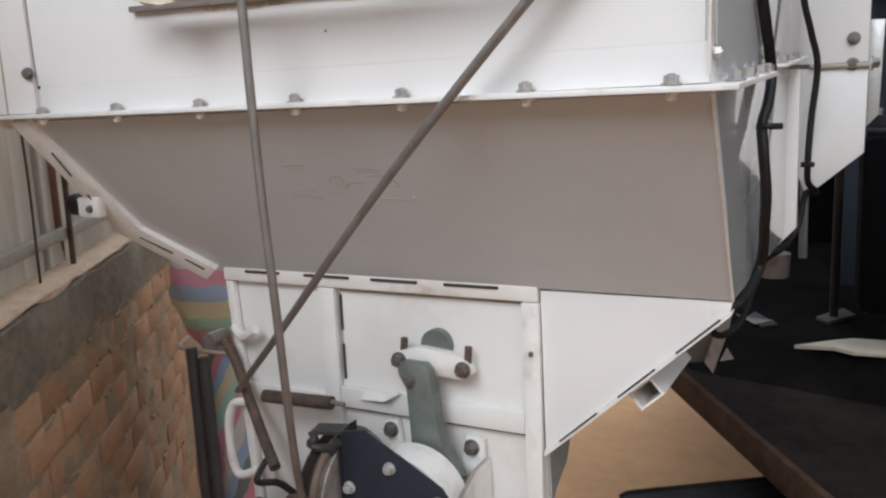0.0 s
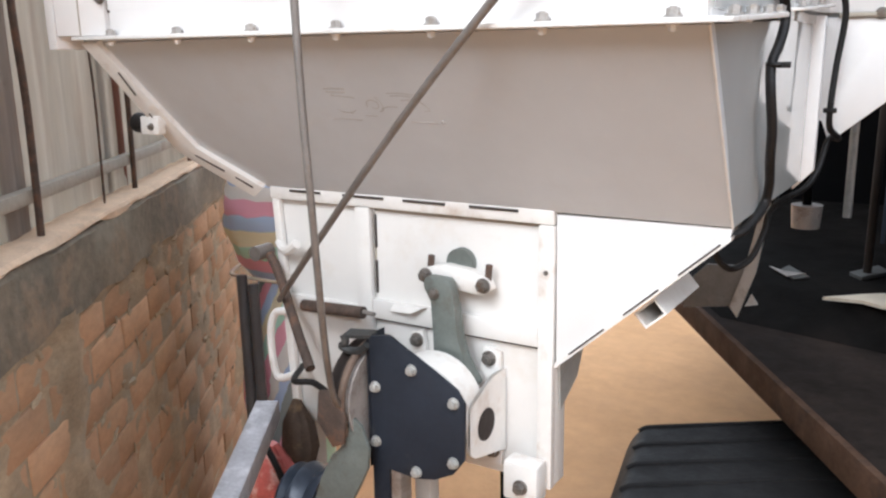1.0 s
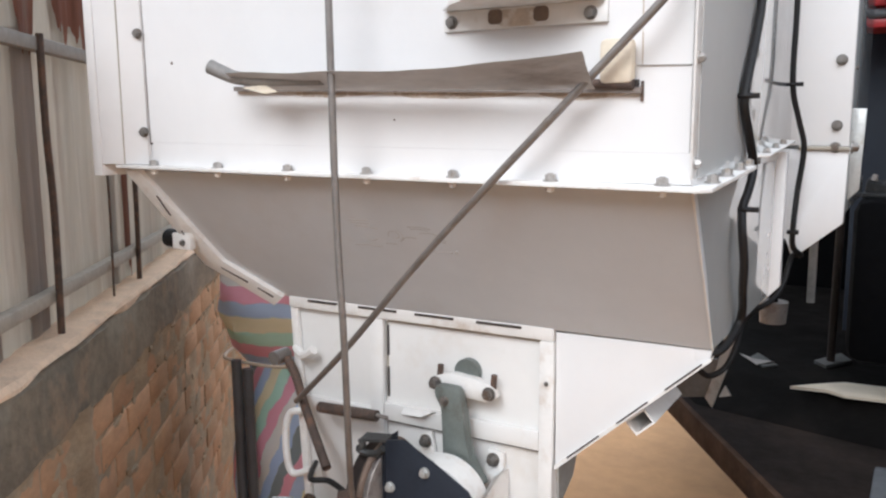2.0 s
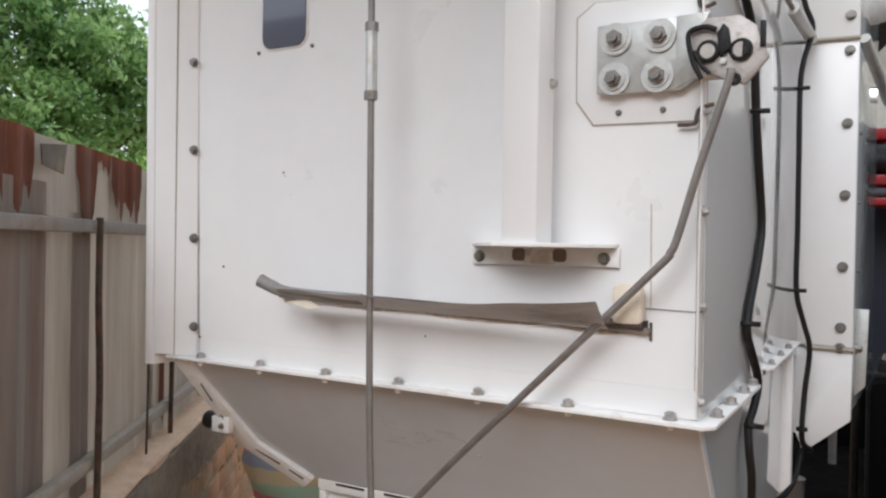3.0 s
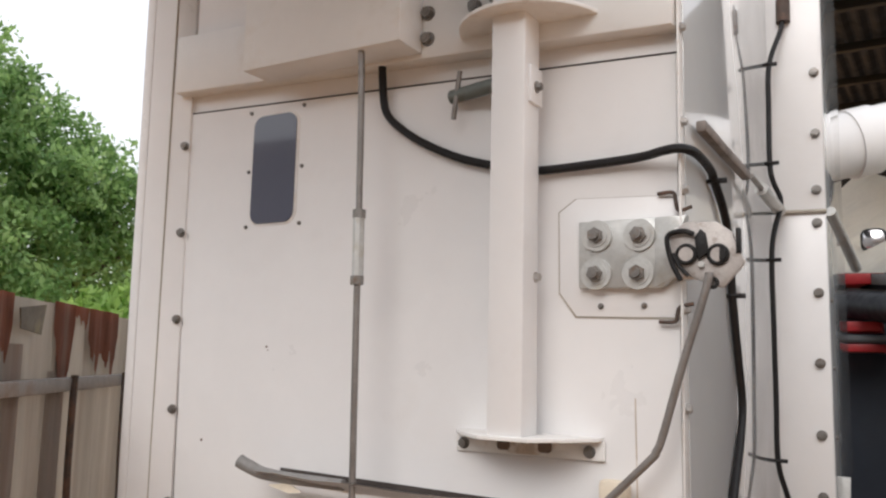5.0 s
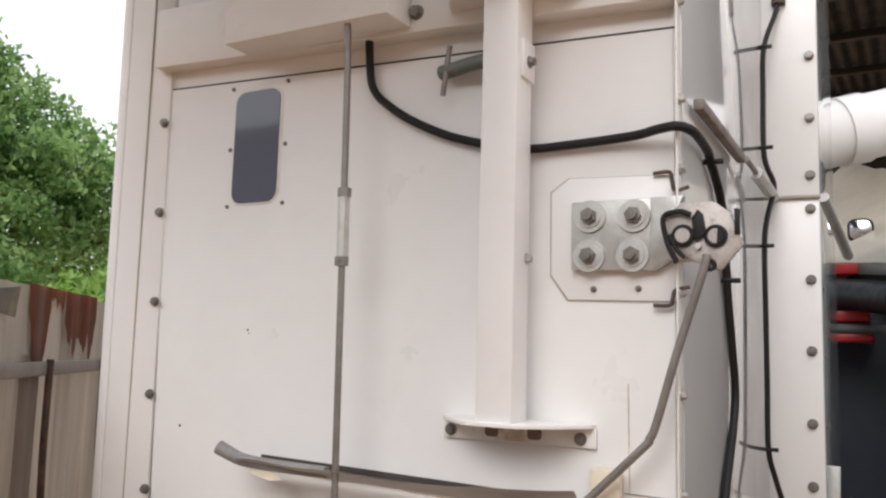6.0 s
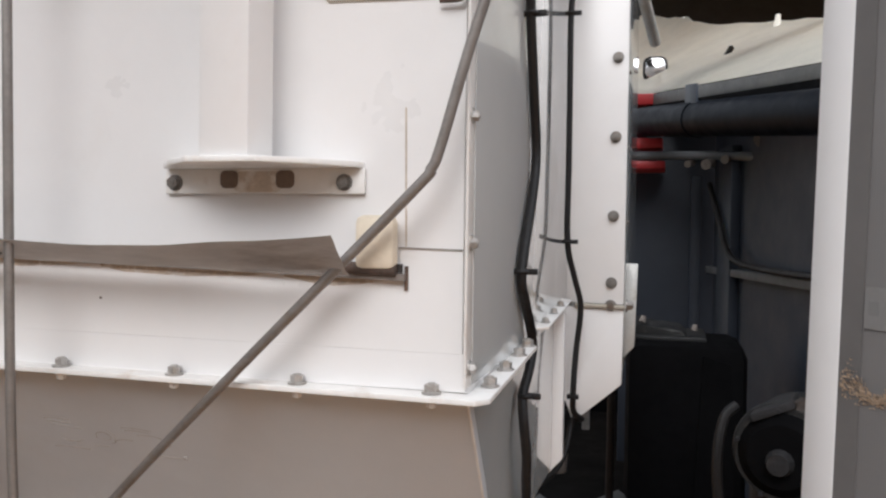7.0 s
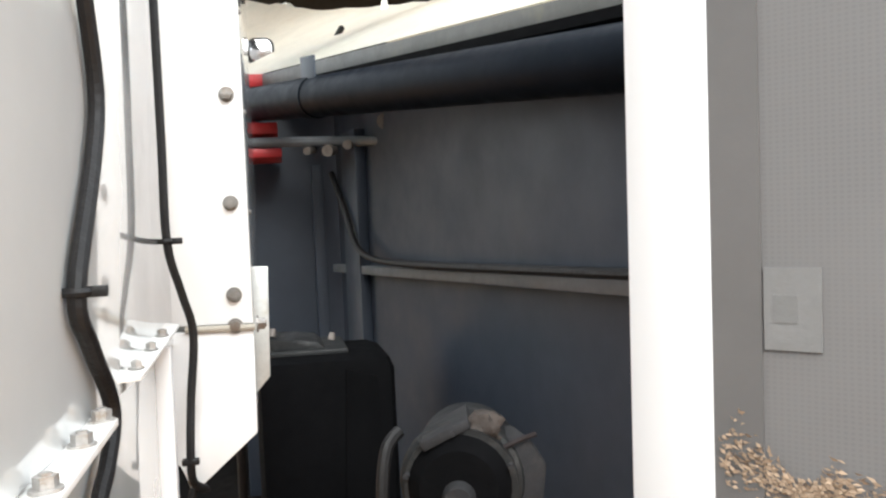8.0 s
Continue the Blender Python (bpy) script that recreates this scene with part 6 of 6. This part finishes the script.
# ---------------------------------------------------------------- brick wall, its bricks last
wall = thing("wall_west", *wall_at(1.6, -0.07, 0), "unplastered red brick wall with a dark cement band", "wall", kind="structure")


def mortar_core():
    """The wall's body; its face bulges over the bricks here and there, in an upright seam and below the band."""
    bm = bmesh.new()
    us, zs = np.arange(-1.2, 4.76, 0.022), np.arange(GL - 0.05, 1.001, 0.019)
    grid = []
    for zz in zs:
        row = []
        for uu in us:
            rough = 0.008 * noise.noise((uu * 6, zz * 5, 1)) + 0.004 * noise.noise((uu * 20, zz * 26, 7))
            column = math.exp(-((uu - 1.81 + 0.05 * noise.noise((zz * 7, 2, 5))) / 0.055) ** 2)
            collar = max(0.0, (zz - 0.935 + 0.10 * noise.noise((uu * 8, 4, 4))) / 0.10)
            row.append(bm.verts.new((uu, -0.0025 + rough + 0.011 * column + 0.006 * min(1.0, collar), zz)))
        grid.append(row)
    for a, b in zip(grid, grid[1:]):
        for i in range(len(a) - 1):
            bm.faces.new((a[i], a[i + 1], b[i + 1], b[i]))
    add_box(bm, -2.4, 4.75, -0.135, -0.030, GL - 0.05, 1.0)
    return bm


core = part("mortar_core", mortar_core(), M_MORTAR, wall)
core.matrix_basis = WALL
adopt(core, wall)


def band(u0, u1, z0, z1, n0, n1, lump, seed):
    """A cement course with an uneven face and worn edges."""
    bm = bmesh.new()
    prof = [(n0, z0), (n1, z0 + 0.004), (n1, (z0 + z1) / 2), (n1, z1 - 0.012), (n1 - 0.010, z1), ((n0 + n1) / 2, z1), (n0, z1)]
    rows = []
    k = int((u1 - u0) / 0.035)
    for i in range(k + 1):
        uu = u0 + (u1 - u0) * i / k
        rows.append([bm.verts.new((uu, p[0] + (lump * noise.noise((uu * 5, j * 2.1, seed)) if p[0] > n0 else 0), p[1] + (lump if j > 1 else lump * 2.6) * noise.noise((uu * 7, j * 1.3, seed + 4)))) for j, p in enumerate(prof)])
    for a, b in zip(rows, rows[1:]):
        for j in range(len(prof) - 1):
            bm.faces.new((a[j], a[j + 1], b[j + 1], b[j]))
    bm.faces.new(rows[0]), bm.faces.new(rows[-1])
    return bm


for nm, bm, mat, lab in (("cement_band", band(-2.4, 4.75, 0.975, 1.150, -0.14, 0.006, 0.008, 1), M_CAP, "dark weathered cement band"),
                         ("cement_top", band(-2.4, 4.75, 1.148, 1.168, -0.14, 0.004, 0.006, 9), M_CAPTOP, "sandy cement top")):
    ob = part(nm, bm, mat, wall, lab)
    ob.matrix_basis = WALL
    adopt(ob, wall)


def brick_mesh(seed):
    bm = bmesh.new()
    add_box(bm, -0.1225, 0.1225, -0.055, 0.0, -0.0455, 0.0455, 0.007)
    for v in bm.verts:
        v.co += Vector((noise.noise(v.co * 30 + Vector((seed, 0, 0))), 0.7 * noise.noise(v.co * 25 + Vector((0, seed, 0))), noise.noise(v.co * 28 + Vector((0, 0, seed))))) * 0.005
    me = bpy.data.meshes.new("brick")
    bmesh.ops.recalc_face_normals(bm, faces=bm.faces)
    bm.to_mesh(me)
    bm.free()
    me.shade_smooth()
    me.set_sharp_from_angle(angle=radians(40))
    me.materials.append(M_BRICK)
    return me


def smears():
    """Lumps and dribbles of mortar left on the joints, thickest under the cement band."""
    rng = random.Random(21)
    bm = bmesh.new()
    for i in range(260):
        uu, row = rng.uniform(0.2, 4.6), min(9, int(10 * (1 - rng.random() ** 1.6)))
        z = 0.042 + row * 0.0975 + rng.choice((0.047, -0.047)) + rng.gauss(0, 0.009)
        a, c = rng.uniform(0.012, 0.045), rng.uniform(0.005, 0.014)
        m = WALL @ Matrix.Translation((uu, -0.002, z)) @ Matrix.Rotation(rng.gauss(0, 0.5), 4, "Y") @ Matrix.Diagonal((a, rng.uniform(0.002, 0.005), c, 1))
        got = bmesh.ops.create_icosphere(bm, subdivisions=2, radius=1.0, matrix=m)
        for v in got["verts"]:
            v.co += Vector((noise.noise(v.co * 60), noise.noise(v.co * 60 + Vector((9, 0, 0))), noise.noise(v.co * 60 + Vector((0, 9, 0))))) * 0.006
    return bm


part("mortar_smears", smears(), M_MORTAR, wall, "rough lumps of squeezed mortar")
bricks = [brick_mesh(s * 3.7) for s in range(5)]
rng = random.Random(8)
for row in range(-4, 10):
    z = 0.042 + row * 0.0975
    uu = -1.0 + (0.127 if row % 2 else 0.0)
    while uu < 4.7:
        if uu > 0.3 or row > 6:
            m = WALL @ Matrix.Translation((uu + rng.uniform(-0.006, 0.006), rng.uniform(-0.004, 0.003), z + rng.uniform(-0.004, 0.004))) @ Matrix.Rotation(rng.uniform(-0.02, 0.02), 4, "Y")
            piece("brick", bricks[rng.randrange(5)], m, wall)
        uu += 0.254
